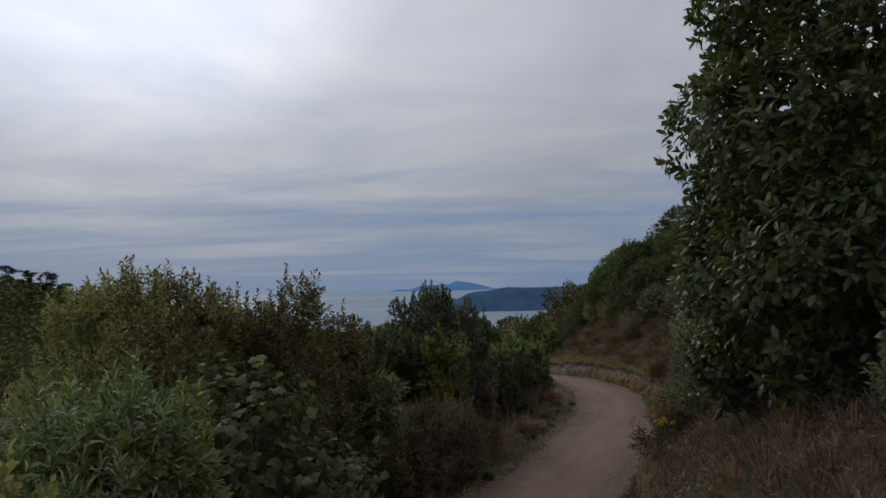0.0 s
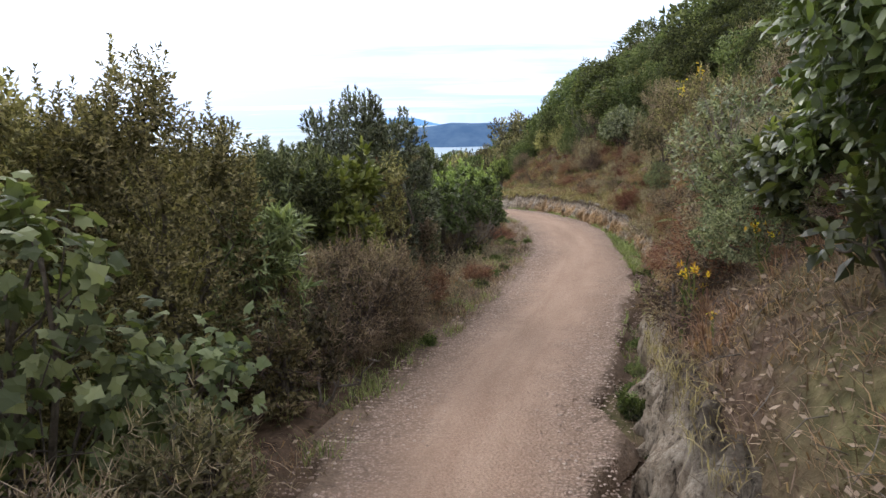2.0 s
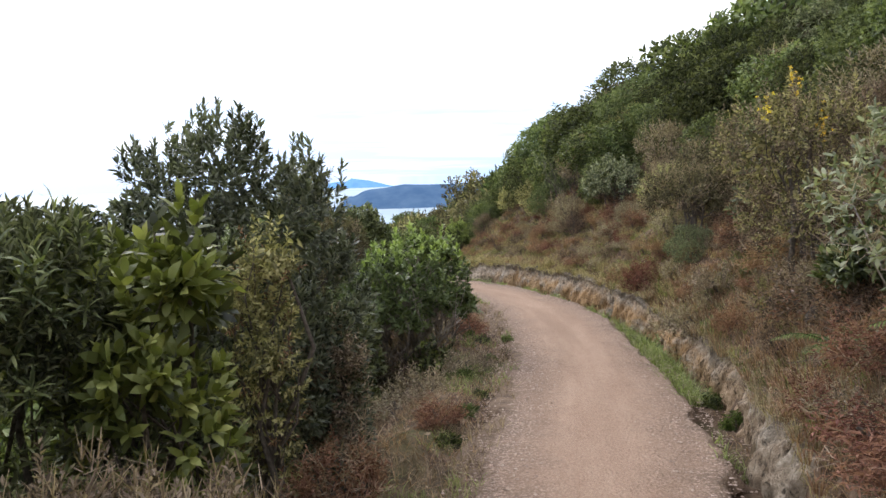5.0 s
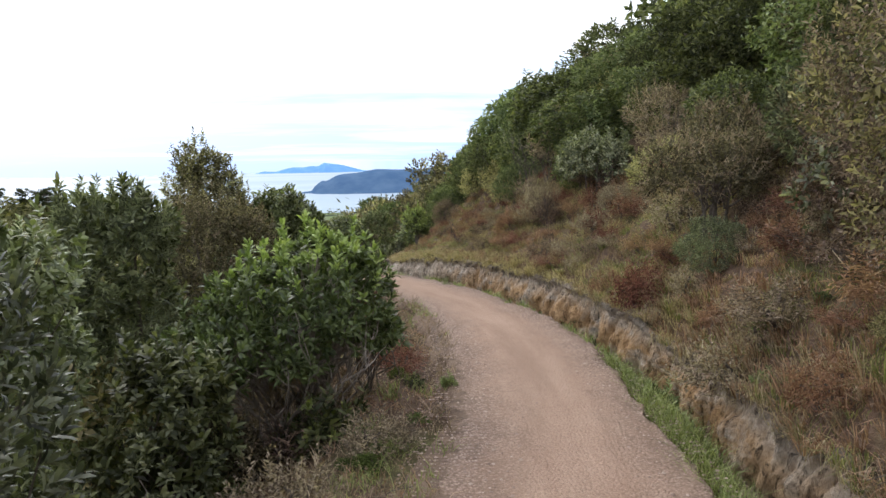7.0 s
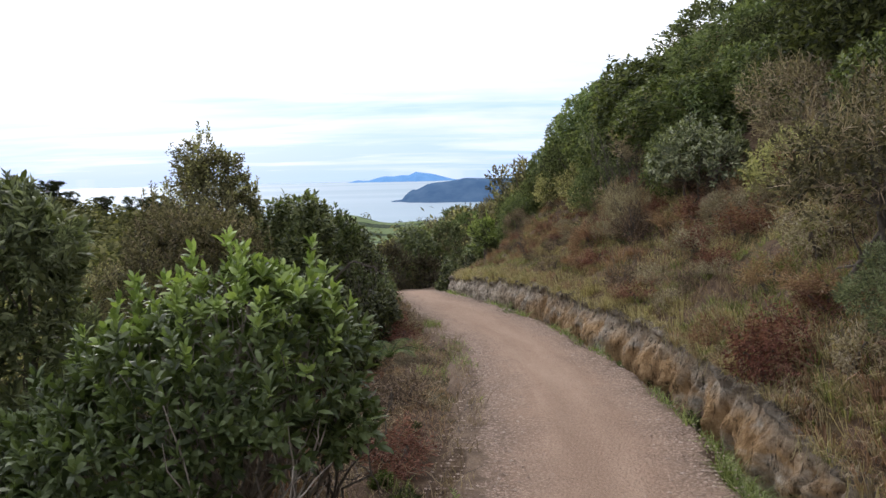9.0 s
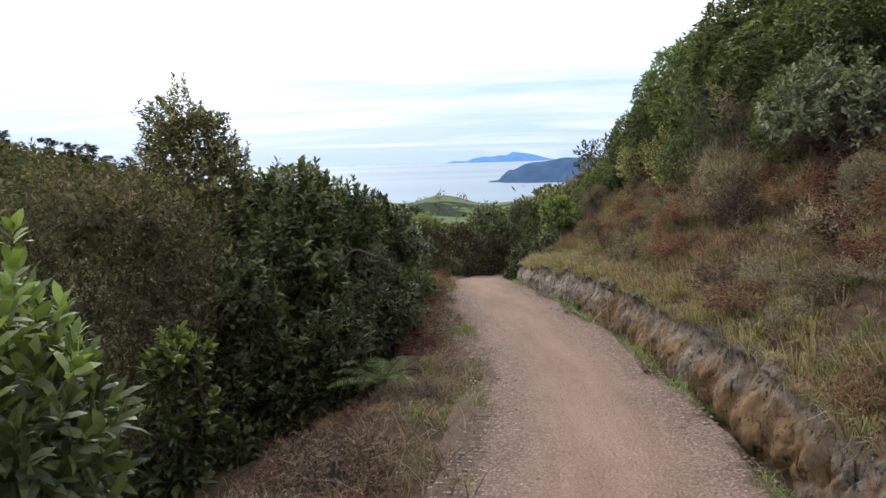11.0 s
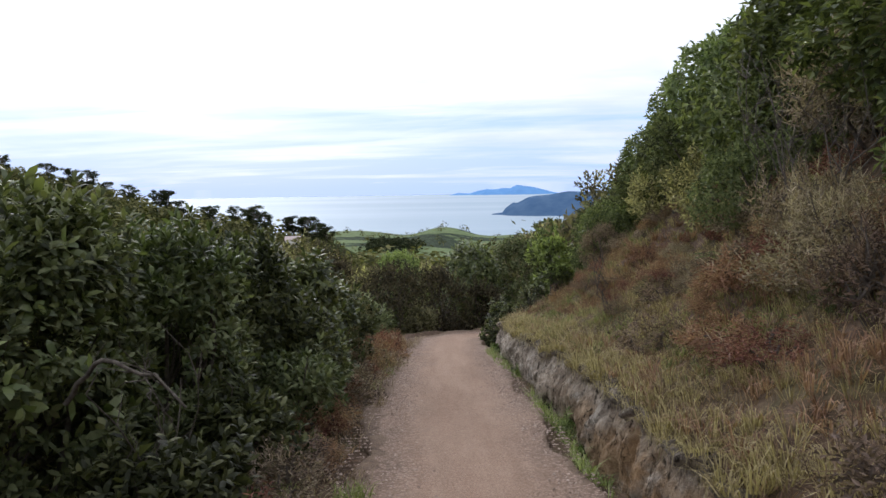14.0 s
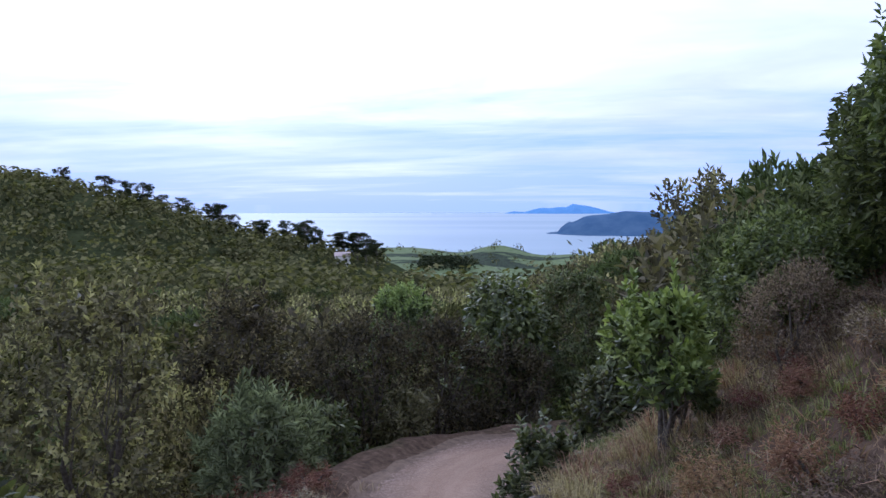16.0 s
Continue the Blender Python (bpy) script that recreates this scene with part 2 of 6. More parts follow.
m, g = material("weathered_clay_face")
co = g.n("ShaderNodeTexCoord").outputs["Object"]
sx = g.n("ShaderNodeSeparateXYZ", {0: co})
v = g.noise(11, 9, 0.78, g.scaled(co, 1.2, 1.2, 1.0), 0.4)
f2 = g.noise(1.6, 5, 0.65, g.scaled(co, 1, 1, 2.2))
crack = g.ramp(g.noise(16, 6, 0.75, g.scaled(co, 1.2, 1.2, 0.5), 0.8), [(0.36, 0.16), (0.48, 1.0)])
c = g.ramp(v, [(0.3, (0.15, 0.125, 0.105)), (0.48, (0.36, 0.31, 0.255)), (0.66, (0.64, 0.58, 0.5))])
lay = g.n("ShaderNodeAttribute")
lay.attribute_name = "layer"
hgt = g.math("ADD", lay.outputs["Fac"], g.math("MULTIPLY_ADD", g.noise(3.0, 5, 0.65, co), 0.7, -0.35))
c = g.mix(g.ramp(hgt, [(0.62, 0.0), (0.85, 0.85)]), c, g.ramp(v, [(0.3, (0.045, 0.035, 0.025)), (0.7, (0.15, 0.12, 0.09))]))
ochre = g.ramp(g.math("MULTIPLY", sx.outputs[1], 0.03125), [(0.3, 0.25), (0.42, 1.0), (0.68, 0.9), (0.78, 0.15)])
c = g.mix(g.math("MULTIPLY", g.math("MULTIPLY", g.ramp(f2, [(0.33, 0.0), (0.5, 0.9)]), ochre), g.ramp(hgt, [(0.45, 1.0), (0.75, 0.0)])), c, g.ramp(v, [(0.3, (0.2, 0.11, 0.048)), (0.7, (0.52, 0.32, 0.145))]))
c = g.mix(1.0, c, crack, "MULTIPLY")
finish(g, c, 0.95, g.math("ADD", v, g.math("MULTIPLY", g.noise(40, 5, 0.7, co), 0.5)), 0.05, 0.1)
M["clay"] = m

m, g = material("calm_sea")
co = g.n("ShaderNodeTexCoord").outputs["Object"]
wv = g.noise(0.05, 4, 0.6, g.scaled(co, 0.4, 1, 1))
finish(g, g.ramp(g.noise(0.0016, 4, 0.5, g.scaled(co, 0.5, 1.5, 1)), [(0.35, (0.2, 0.29, 0.37)), (0.7, (0.27, 0.36, 0.44))]), 0.5, wv, 0.35, 0.22)
M["sea"] = m


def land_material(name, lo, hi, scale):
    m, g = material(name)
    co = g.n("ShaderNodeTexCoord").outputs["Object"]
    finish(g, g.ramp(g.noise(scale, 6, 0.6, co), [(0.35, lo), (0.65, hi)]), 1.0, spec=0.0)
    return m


# the blue of distant haze is put into the base colour of both
M["island"] = land_material("haze_blue_island", (0.13, 0.29, 0.56), (0.16, 0.33, 0.6), 0.02)
M["headland"] = land_material("haze_blue_headland", (0.06, 0.115, 0.21), (0.09, 0.15, 0.245), 0.03)


# ---- mesh helpers ----
def mesh_np(name, verts, faces, mats, idx=None, smooth=False):
    """A mesh from arrays: verts (n,3), faces (m,3 or 4)."""
    me = bpy.data.meshes.new(name)
    verts, faces = np.asarray(verts, np.float32), np.asarray(faces, np.int32)
    k = faces.shape[1]
    me.vertices.add(len(verts))
    me.vertices.foreach_set("co", verts.ravel())
    me.loops.add(faces.size)
    me.loops.foreach_set("vertex_index", faces.ravel())
    me.polygons.add(len(faces))
    me.polygons.foreach_set("loop_start", np.arange(0, faces.size, k, dtype=np.int32))
    if idx is not None:
        me.polygons.foreach_set("material_index", np.asarray(idx, np.int32))
    me.polygons.foreach_set("use_smooth", np.full(len(faces), smooth))
    for mt in mats if isinstance(mats, (list, tuple)) else [mats]:
        me.materials.append(mt)
    me.update(calc_edges=True)
    me.validate()
    return me


def part(name, me, parent, label=""):
    ob = new(name, me)
    ob.parent = parent
    if label:
        ob["label"] = label
    return ob


def grid_faces(nu, nv):
    i = np.arange(nu * nv).reshape(nu, nv)
    return np.stack([i[:-1, :-1], i[1:, :-1], i[1:, 1:], i[:-1, 1:]], -1).reshape(-1, 4)




def smooth_noise(x, y, scale, seed):
    """Value noise on a lattice, for arrays; about -1 to 1."""
    r = np.random.default_rng(seed)
    lat = r.uniform(-1, 1, (64, 64))
    u, v = x / scale + 1000.37, y / scale + 1000.71
    iu, iv = np.floor(u).astype(int), np.floor(v).astype(int)
    fu, fv = u - iu, v - iv
    fu, fv = fu * fu * (3 - 2 * fu), fv * fv * (3 - 2 * fv)
    a, b = lat[iu % 64, iv % 64], lat[(iu + 1) % 64, iv % 64]
    c, d = lat[iu % 64, (iv + 1) % 64], lat[(iu + 1) % 64, (iv + 1) % 64]
    return a * (1 - fu) * (1 - fv) + b * fu * (1 - fv) + c * (1 - fu) * fv + d * fu * fv


def fractal(x, y, scale, seed, octaves=4):
    return sum(smooth_noise(x, y, scale / 2 ** k, seed + k) * 0.5 ** k for k in range(octaves))


# ---- the lie of the land ----
# the track: y of the centre line, its left and right edge, height
TRACK = [(-7, -2.3, -0.95, 0.95), (-3, -1.5, -0.1, 0.45), (0, -1.05, 0.3, 0.12), (3, -0.7, 0.75, -0.14), (5.2, -0.3, 1.08, -0.3), (7.3, 0.25, 1.7, -0.46),
         (8.6, 0.8, 2.2, -0.55), (10.3, 1.38, 2.9, -0.63), (11.8, 1.92, 3.5, -0.69), (14.0, 2.48, 4.05, -0.77), (16.0, 2.85, 4.34, -0.84),
         (18.0, 3.02, 4.37, -0.91), (20.0, 2.98, 4.25, -1.02), (22.8, 2.55, 3.99, -1.25), (25.0, 2.33, 3.74, -1.47), (27.4, 2.17, 3.42, -1.74), (29.3, 2.1, 3.25, -1.96)]
_t = np.array(TRACK)
centre = [((a[1] + a[2]) / 2, a[0], a[3], (a[2] - a[1]) / 2) for a in _t]
centre += [(2.62, 31.0, -2.2, 0.58), (2.6, 32.2, -2.42, 0.6), (2.95, 33.4, -2.62, 0.58), (4.0, 34.3, -2.8, 0.56), (6.0, 34.9, -2.95, 0.56), (9.0, 35.7, -3.1, 0.6), (13.0, 36.9, -3.3, 0.65), (18, 38.2, -3.8, 0.65)]
centre = np.array(centre)
_s = np.concatenate([[0], np.cumsum(np.hypot(np.diff(centre[:, 0]), np.diff(centre[:, 1])))])
_fine = np.arange(0, _s[-1], 0.06)
LINE = np.stack([np.interp(_fine, _s, centre[:, k]) for k in range(4)], 1)
_k = np.hanning(41)
_k /= _k.sum()
LINE = np.stack([np.convolve(np.pad(LINE[:, k], 20, mode="edge"), _k, "valid") for k in range(4)], 1)
_tan = np.gradient(LINE[:, :2], axis=0)
_tan /= np.linalg.norm(_tan, axis=1)[:, None]
RIGHT = np.stack([_tan[:, 1], -_tan[:, 0]], 1)


def to_track(x, y):
    """Nearest sample of the centre line and the signed offset from it (right is plus)."""
    x, y = np.atleast_1d(x).astype(float), np.atleast_1d(y).astype(float)
    idx, off = np.zeros(x.shape, int), np.zeros(x.shape)
    for a in range(0, len(x), 4000):
        dx, dy = x[a:a + 4000, None] - LINE[None, ::3, 0], y[a:a + 4000, None] - LINE[None, ::3, 1]
        i = np.argmin(dx * dx + dy * dy, 1) * 3
        idx[a:a + 4000] = i
        ex, ey = x[a:a + 4000] - LINE[i, 0], y[a:a + 4000] - LINE[i, 1]
        off[a:a + 4000] = np.hypot(ex, ey) * np.sign(ex * RIGHT[i, 0] + ey * RIGHT[i, 1])
    return idx, off


def bank_height(y):
    """Height of the cut clay bank beside the track."""
    return np.interp(y, [-5, 4, 6, 9, 13, 16, 20, 26, 30, 32], [0.5, 0.5, 0.48, 0.43, 0.42, 0.42, 0.43, 0.43, 0.36, 0.2])


def land(x, y):
    """Height of the ground."""
    x, y = np.atleast_1d(x).astype(float), np.atleast_1d(y).astype(float)
    i, off = to_track(x, y)
    zp, hw = LINE[i, 2], LINE[i, 3]
    u = off - hw - 0.42                                   # beyond the foot of the bank
    steep = np.interp(u, [-0.2, 0.0, 0.25, 0.7, 1.4, 2.2, 12, 26, 60], [0, 0, 0.36, 0.76, 1.28, 1.85, 9.2, 17.4, 24])
    grassy = np.interp(u, [-0.2, 0.0, 0.35, 0.9, 1.4, 2.0, 2.6, 12, 26, 60], [0, 0, 0.13, 0.42, 0.82, 1.4, 1.95, 9.0, 17.2, 24])
    k = np.clip((LINE[i, 1] - 16.2) / 3.5, 0, 1)
    bench = steep * (1 - k) + grassy * k
    rough = fractal(x, y, 1.3, 3) * np.clip(np.abs(u), 0.0, 1.0) * 0.14 + fractal(x, y, 0.33, 6, 2) * np.clip(u * 3, 0.0, 1.0) * 0.05
    bh = bank_height(LINE[i, 1])
    rise = np.interp(u, [-0.42, -0.3, -0.09, 0.0], [-0.08, -0.13, -0.13, 1.0])
    right = zp + np.where(rise > 0, rise * bh, rise) + bench + rough
    d = -off - hw
    left = zp + np.interp(d, [0, 0.34, 0.5, 0.75, 1.4, 4, 12, 40, 400], [-0.08, -0.08, 0.0, -0.05, -0.42, -1.6, -4.6, -9, -14]) + fractal(x, y, 1.1, 5) * np.clip(d, 0, 1) * 0.1
    near = np.where(off > 0, right, left)
    near = np.where(np.abs(off) < hw, zp - 0.08, near)
    # beyond the nose of the hill: a gully, then a second spur
    spur = -5.6 - 0.02 * (y - 33) + np.interp(x, [-5, 3, 16, 40, 90], [-1.5, 0.3, 6.5, 15, 26]) + fractal(x, y, 9, 9) * 0.5
    t2 = np.clip((y - 37.5) / 9, 0, 1)
    near = near * (1 - t2) + np.minimum(spur, near + 6) * t2
    # far country
    valley = -9.5 - 0.06 * np.clip(y - 40, 0, 400) + fractal(x, y, 60, 13) * 1.6
    ridge_z = np.interp(x, [-700, -400, -260, -200, -176, -143, -112, -85, -71, -62, -50, 0], [54, 34, 19, 10, 6, -2, -10, -15.5, -18, -21, -31, -45])
    ridge = ridge_z - np.abs(y - 290 - 0.1 * x) * 0.1 + fractal(x, y, 50, 15) * 1.5
    downs = -42 + 12.5 * np.exp(-((x + 38) / 24) ** 2 - ((y - 560) / 55) ** 2) + 10.5 * np.exp(-((x + 112) / 50) ** 2 - ((y - 565) / 70) ** 2) + 7 * np.exp(-((x + 80) / 45) ** 2 - ((y - 470) / 40) ** 2) + 8 * np.exp(-((x - 15) / 35) ** 2 - ((y - 540) / 60) ** 2) + fractal(x, y, 70, 17) * 1.6
    far = np.maximum(valley, ridge)
    t3 = np.clip((y - 330) / 120, 0, 1)
    far = far * (1 - t3) + downs * t3
    far = far - np.clip(y - 600, 0, 400) * 0.2
    left_t = np.clip((d - 14) / 25, 0, 1)
    fwd_t = np.clip((y - 48) / 35, 0, 1)
    right_keep = np.clip((x + 2) / 10, 0, 1) * np.clip((135 - y) / 45, 0, 1)
    t = np.maximum(left_t, fwd_t) * (1 - right_keep)
    return near * (1 - t) + far * t


def surface(x, y):
    """Height of the ground or, on the track and its gravel edges, of the track."""
    x, y = np.atleast_1d(x).astype(float), np.atleast_1d(y).astype(float)
    i, off = to_track(x, y)
    return np.where((off < LINE[i, 3] + 0.06) & (off > -LINE[i, 3] - 0.2), LINE[i, 2] + 0.005, land(x, y))


def steps(lo, hi, fine_lo, fine_hi, fine, grow):
    """Coordinates: fine in the middle, growing outwards."""
    mid = list(np.arange(fine_lo, fine_hi, fine))
    a, st = [fine_lo], fine
    while a[-1] > lo:
        st *= grow
        a.append(a[-1] - st)
    b, st = [mid[-1]], fine
    while b[-1] < hi:
        st *= grow
        b.append(b[-1] + st)
    return np.array(a[:0:-1] + mid + b[1:])


gx = steps(-900, 900, -1.5, 6.5, 0.13, 1.08)
gy = steps(-60, 900, -1, 31, 0.2, 1.07)
X, Y = np.meshgrid(gx, gy, indexing="ij")
Z = land(X.ravel(), Y.ravel())
gv = np.stack([X.ravel(), Y.ravel(), Z], 1)
gf = grid_faces(len(gx), len(gy))
fc = gv[gf].mean(1)
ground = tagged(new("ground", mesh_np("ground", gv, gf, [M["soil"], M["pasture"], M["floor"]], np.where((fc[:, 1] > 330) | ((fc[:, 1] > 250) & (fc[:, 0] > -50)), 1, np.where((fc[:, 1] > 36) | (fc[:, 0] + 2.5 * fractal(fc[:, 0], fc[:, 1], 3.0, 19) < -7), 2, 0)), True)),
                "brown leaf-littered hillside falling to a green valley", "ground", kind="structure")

# the track itself, a strip with ragged edges
na = 27
cs = np.linspace(-1, 1, na)
ii = np.arange(0, len(LINE), 2)
wear = fractal(_fine[ii], _fine[ii] * 0 + 5, 0.8, 21)[:, None] * 0.16 + fractal(_fine[ii], _fine[ii] * 0 + 9, 0.17, 22)[:, None] * 0.05
notch = (0.2 * np.exp(-((LINE[ii, 1] - 8.45) / 0.3) ** 2) + 0.16 * np.exp(-((LINE[ii, 1] - 13.2) / 1.6) ** 2))[:, None]          # where water has bitten into the edge
ragged = 1 + wear * np.abs(cs)[None, :] ** 3 - np.where(cs > 0, cs ** 4, 0)[None, :] * notch
wide = LINE[ii, 3][:, None] + np.where(cs > 0, 0.07, 0.22)[None, :]
side = cs[None, :] * wide * ragged
px_ = LINE[ii, 0][:, None] + RIGHT[ii, 0][:, None] * side
py_ = LINE[ii, 1][:, None] + RIGHT[ii, 1][:, None] * side
pz_ = LINE[ii, 2][:, None] + 0.02 * (1 - np.minimum(np.abs(cs) * 1.25, 1)[None, :] ** 2) - 0.1 * (np.abs(cs)[None, :] > 0.99) + 0.014 * np.clip(np.abs(cs)[None, :] - 0.6, 0, 0.3) / 0.3 * (1 + fractal(px_.ravel(), py_.ravel(), 0.4, 25).reshape(px_.shape)) + 0.004 * fractal(px_.ravel(), py_.ravel(), 0.5, 23).reshape(px_.shape)
me = mesh_np("track", np.stack([px_, py_, pz_], -1).reshape(-1, 3), grid_faces(len(ii), na)[:, ::-1], M["gravel"], None, True)
at = me.attributes.new("across", "FLOAT", "POINT")
at.data.foreach_set("value", (cs[None, :] * wide / LINE[ii, 3][:, None]).ravel().astype(np.float32))
at = me.attributes.new("run", "FLOAT", "POINT")
at.data.foreach_set("value", (_fine[ii][:, None] + 0 * side).ravel().astype(np.float32))
track = tagged(new("footpath", me), "narrow tan gravel walking track with pebbly grey edges", "footpath", kind="structure")

# the cut clay bank on the uphill side
ib = np.where((LINE[:, 1] > -3) & (LINE[:, 1] < 32.2))[0]
fl = np.arange(_fine[ib[0]], _fine[ib[-1]], 0.022)
FL = np.stack([np.interp(fl, _fine, LINE[:, q]) for q in range(4)] + [np.interp(fl, _fine, RIGHT[:, q]) for q in range(2)], 1)
nv = 40
vs = np.linspace(0, 1, nv)
fs, vv = fl[:, None] + 0 * vs[None, :], vs[None, :] + 0 * fl[:, None]
clean = np.clip((FL[:, 1] - 11.0) / 4.0, 0, 1)[:, None]                   # a sharp cut further on, a crumbled one at first
bent = fs + 0.1 * fractal(fs, vv, 0.5, 30, 2)
cleft = np.exp(-(fractal(bent, vv * 0.16, 0.4, 33, 2) / 0.09) ** 2) + 0.7 * np.exp(-(fractal(bent, vv * 0.12 + 3, 0.13, 34, 2) / 0.13) ** 2)
slab = np.round(fractal(bent, vv * 0.2, 0.14, 39, 2) * 3) / 3            # columns that broke away
lumps = 0.05 * fractal(fs, vv * 0.6, 0.6, 31, 4) + 0.07 * cleft * (1 - 0.5 * vv) - 0.035 * slab + 0.03 * fractal(fs, vv * 0.4, 0.08, 35, 2) + (1 - clean) * (0.06 * fractal(fs, vv * 0.45, 0.3, 36, 3) + 0.045 * np.abs(fractal(fs, vv * 0.45, 0.12, 40, 2)))
bh = bank_height(FL[:, 1])[:, None] * (1 + (0.13 + 0.12 * (1 - clean[:, 0])) * fractal(fl, fl * 0, 0.9, 37) + 0.1 * fractal(fl, fl * 0, 0.2, 38))[:, None]
face = np.minimum(vs / 0.85, 1)
lean = 0.06 + 0.1 * (1 - clean)
offs = FL[:, 3][:, None] + 0.25 + lean * face[None, :] ** 1.5 - 0.05 * np.sin(face * 4.4)[None, :] * clean + lumps - 0.05 * np.exp(-((face - 0.95) / 0.06) ** 2)[None, :] * clean * (1 + 1.2 * fractal(fl, fl * 0 + 2, 0.25, 32)[:, None]) + np.where(vs > 0.85, (vs - 0.85) * 1.1, 0)[None, :]
bz = FL[:, 2][:, None] - 0.17 + (bh + 0.14) * face[None, :] - np.where(vs > 0.87, 0.2 * (vs - 0.87) / 0.13, 0)[None, :]
bx, by = FL[:, 0][:, None] + FL[:, 4][:, None] * offs, FL[:, 1][:, None] + FL[:, 5][:, None] * offs
me = mesh_np("clay_bank", np.stack([bx, by, bz], -1).reshape(-1, 3), grid_faces(len(fl), nv), M["clay"], None, True)
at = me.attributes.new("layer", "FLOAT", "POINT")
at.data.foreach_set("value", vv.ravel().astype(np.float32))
bank = tagged(new("clay_bank", me),
              "crumbling grey and ochre clay bank beside the track", "earth bank", kind="structure")

# ---- sea and far land ----
sx_ = np.linspace(-4900, 4900, 60)
sy_ = np.linspace(300, 4930, 60)
SX, SY = np.meshgrid(sx_, sy_, indexing="ij")
water = tagged(new("water", mesh_np("water", np.stack([SX.ravel(), SY.ravel(), np.full(SX.size, -55.0)], 1), grid_faces(60, 60), M["sea"])),
               "calm pale blue-grey sea reaching the horizon", "sea", kind="structure")


def far_land(name, profile, depth, y0, mat, label, seed, scale):
    """Land rising from the sea: a ridge of the given profile (x, height) with spurs."""
    xs = np.linspace(profile[0][0], profile[-1][0], 160)
    hs = np.interp(xs, [p[0] for p in profile], [p[1] for p in profile])
    vs = np.linspace(-1, 1, 25)
    XX, VV = np.meshgrid(xs, vs, indexing="ij")
    env = (1 - np.abs(VV) ** 1.5)
    spur = 1 + 0.3 * (1 - env) * fractal(XX, VV * scale * 2, scale, seed)
    ZZ = -57 + (hs[:, None] + 2) * env * spur
    YY = y0 + VV * depth * (0.4 + hs[:, None] / hs.max())
    return tagged(new(name, mesh_np(name, np.stack([XX, YY, ZZ], -1).reshape(-1, 3), grid_faces(len(xs), len(vs)), mat, None, True)), label, "land", kind="structure")


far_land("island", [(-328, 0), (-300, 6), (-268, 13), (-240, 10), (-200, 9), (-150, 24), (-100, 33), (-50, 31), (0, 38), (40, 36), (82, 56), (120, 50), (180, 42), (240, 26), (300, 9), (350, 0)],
         160, 4500, M["island"], "long hilly island coloured haze-blue on the horizon", 41, 60)
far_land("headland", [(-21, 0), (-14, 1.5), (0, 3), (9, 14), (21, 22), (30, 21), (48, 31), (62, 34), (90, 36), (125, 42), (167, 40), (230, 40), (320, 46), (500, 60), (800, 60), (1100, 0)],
         120, 1450, M["headland"], "wooded headland coloured haze-blue running into the sea", 43, 40)


# ---- plants ----
HEX = np.array([(0, 0, 0), (0.3, 0.42, 0.05), (0.7, 0.4, 0.02), (1, 0, -0.12), (0.7, -0.4, 0.02), (0.3, -0.42, 0.05)])
HEX_F = np.array([(0, 1, 5), (1, 2, 4), (1, 4, 5), (2, 3, 4)])
DIA = np.array([(0, 0, 0), (0.5, 0.5, 0.12), (1, 0, -0.1), (0.5, -0.5, 0.12)])
DIA_F = np.array([(0, 1, 2), (0, 2, 3)])
LOBED = np.array([(0.45, 0, 0.06), (0.05, 0, 0), (-0.12, 0.32, -0.03), (0.18, 0.38, 0.0), (0.34, 0.6, -0.04), (0.56, 0.36, 0.02), (1.0, 0, -0.16), (0.56, -0.36, 0.02), (0.34, -0.6, -0.04), (0.18, -0.38, 0.0), (-0.12, -0.32, -0.03)])
LOBED_F = np.array([(0, q, q % 10 + 1) for q in range(1, 11)])
TWIG = np.array([(0, 0.5, 0), (1, 0.2, 0.05), (1, -0.2, 0.05), (0, -0.5, 0)])

# leaf length, width, leaves a shoot, spacing of shoots, spread (low, high), shoot length, droop, fine outline
KINDS = {
    "broad": (0.082, 0.033, 9, 0.1, 30, 80, 0.06, 0.1, True),
    "dusk": (0.066, 0.02, 11, 0.092, 18, 62, 0.07, 0.0, True),
    "tree": (0.115, 0.052, 8, 0.13, 35, 85, 0.07, 0.25, True),
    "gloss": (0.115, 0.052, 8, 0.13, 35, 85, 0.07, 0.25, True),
    "lime": (0.084, 0.031, 9, 0.094, 22, 72, 0.06, 0.0, True),
    "lance": (0.1, 0.016, 12, 0.095, 25, 80, 0.08, 0.15, True),
    "fine": (0.04, 0.019, 12, 0.084, 30, 80, 0.12, 0.0, False),
    "umber": (0.04, 0.019, 12, 0.084, 30, 80, 0.12, 0.0, False),
    "round": (0.088, 0.08, 4, 0.15, 45, 88, 0.11, 0.3, True),
    "silver": (0.06, 0.024, 9, 0.09, 30, 80, 0.05, 0.1, True),
    "olive": (0.06, 0.014, 12, 0.075, 20, 70, 0.07, 0.0, False),
    "far": (0.075, 0.034, 9, 0.095, 30, 80, 0.06, 0.0, False),
    "dry": (0.085, 0.005, 9, 0.075, 15, 85, 0.06, 0.0, False),
    "brown": (0.034, 0.012, 12, 0.066, 30, 85, 0.12, 0.0, False),
    "rust": (0.036, 0.008, 14, 0.062, 30, 90, 0.12, 0.5, False),
    "limetip": (0.075, 0.032, 9, 0.092, 20, 65, 0.05, 0.0, True),
    "fern": (0.07, 0.016, 12, 0.09, 50, 90, 0.1, 0.4, False),
}


def unit(v):
    return v / np.maximum(np.linalg.norm(v, axis=-1, keepdims=True), 1e-9)


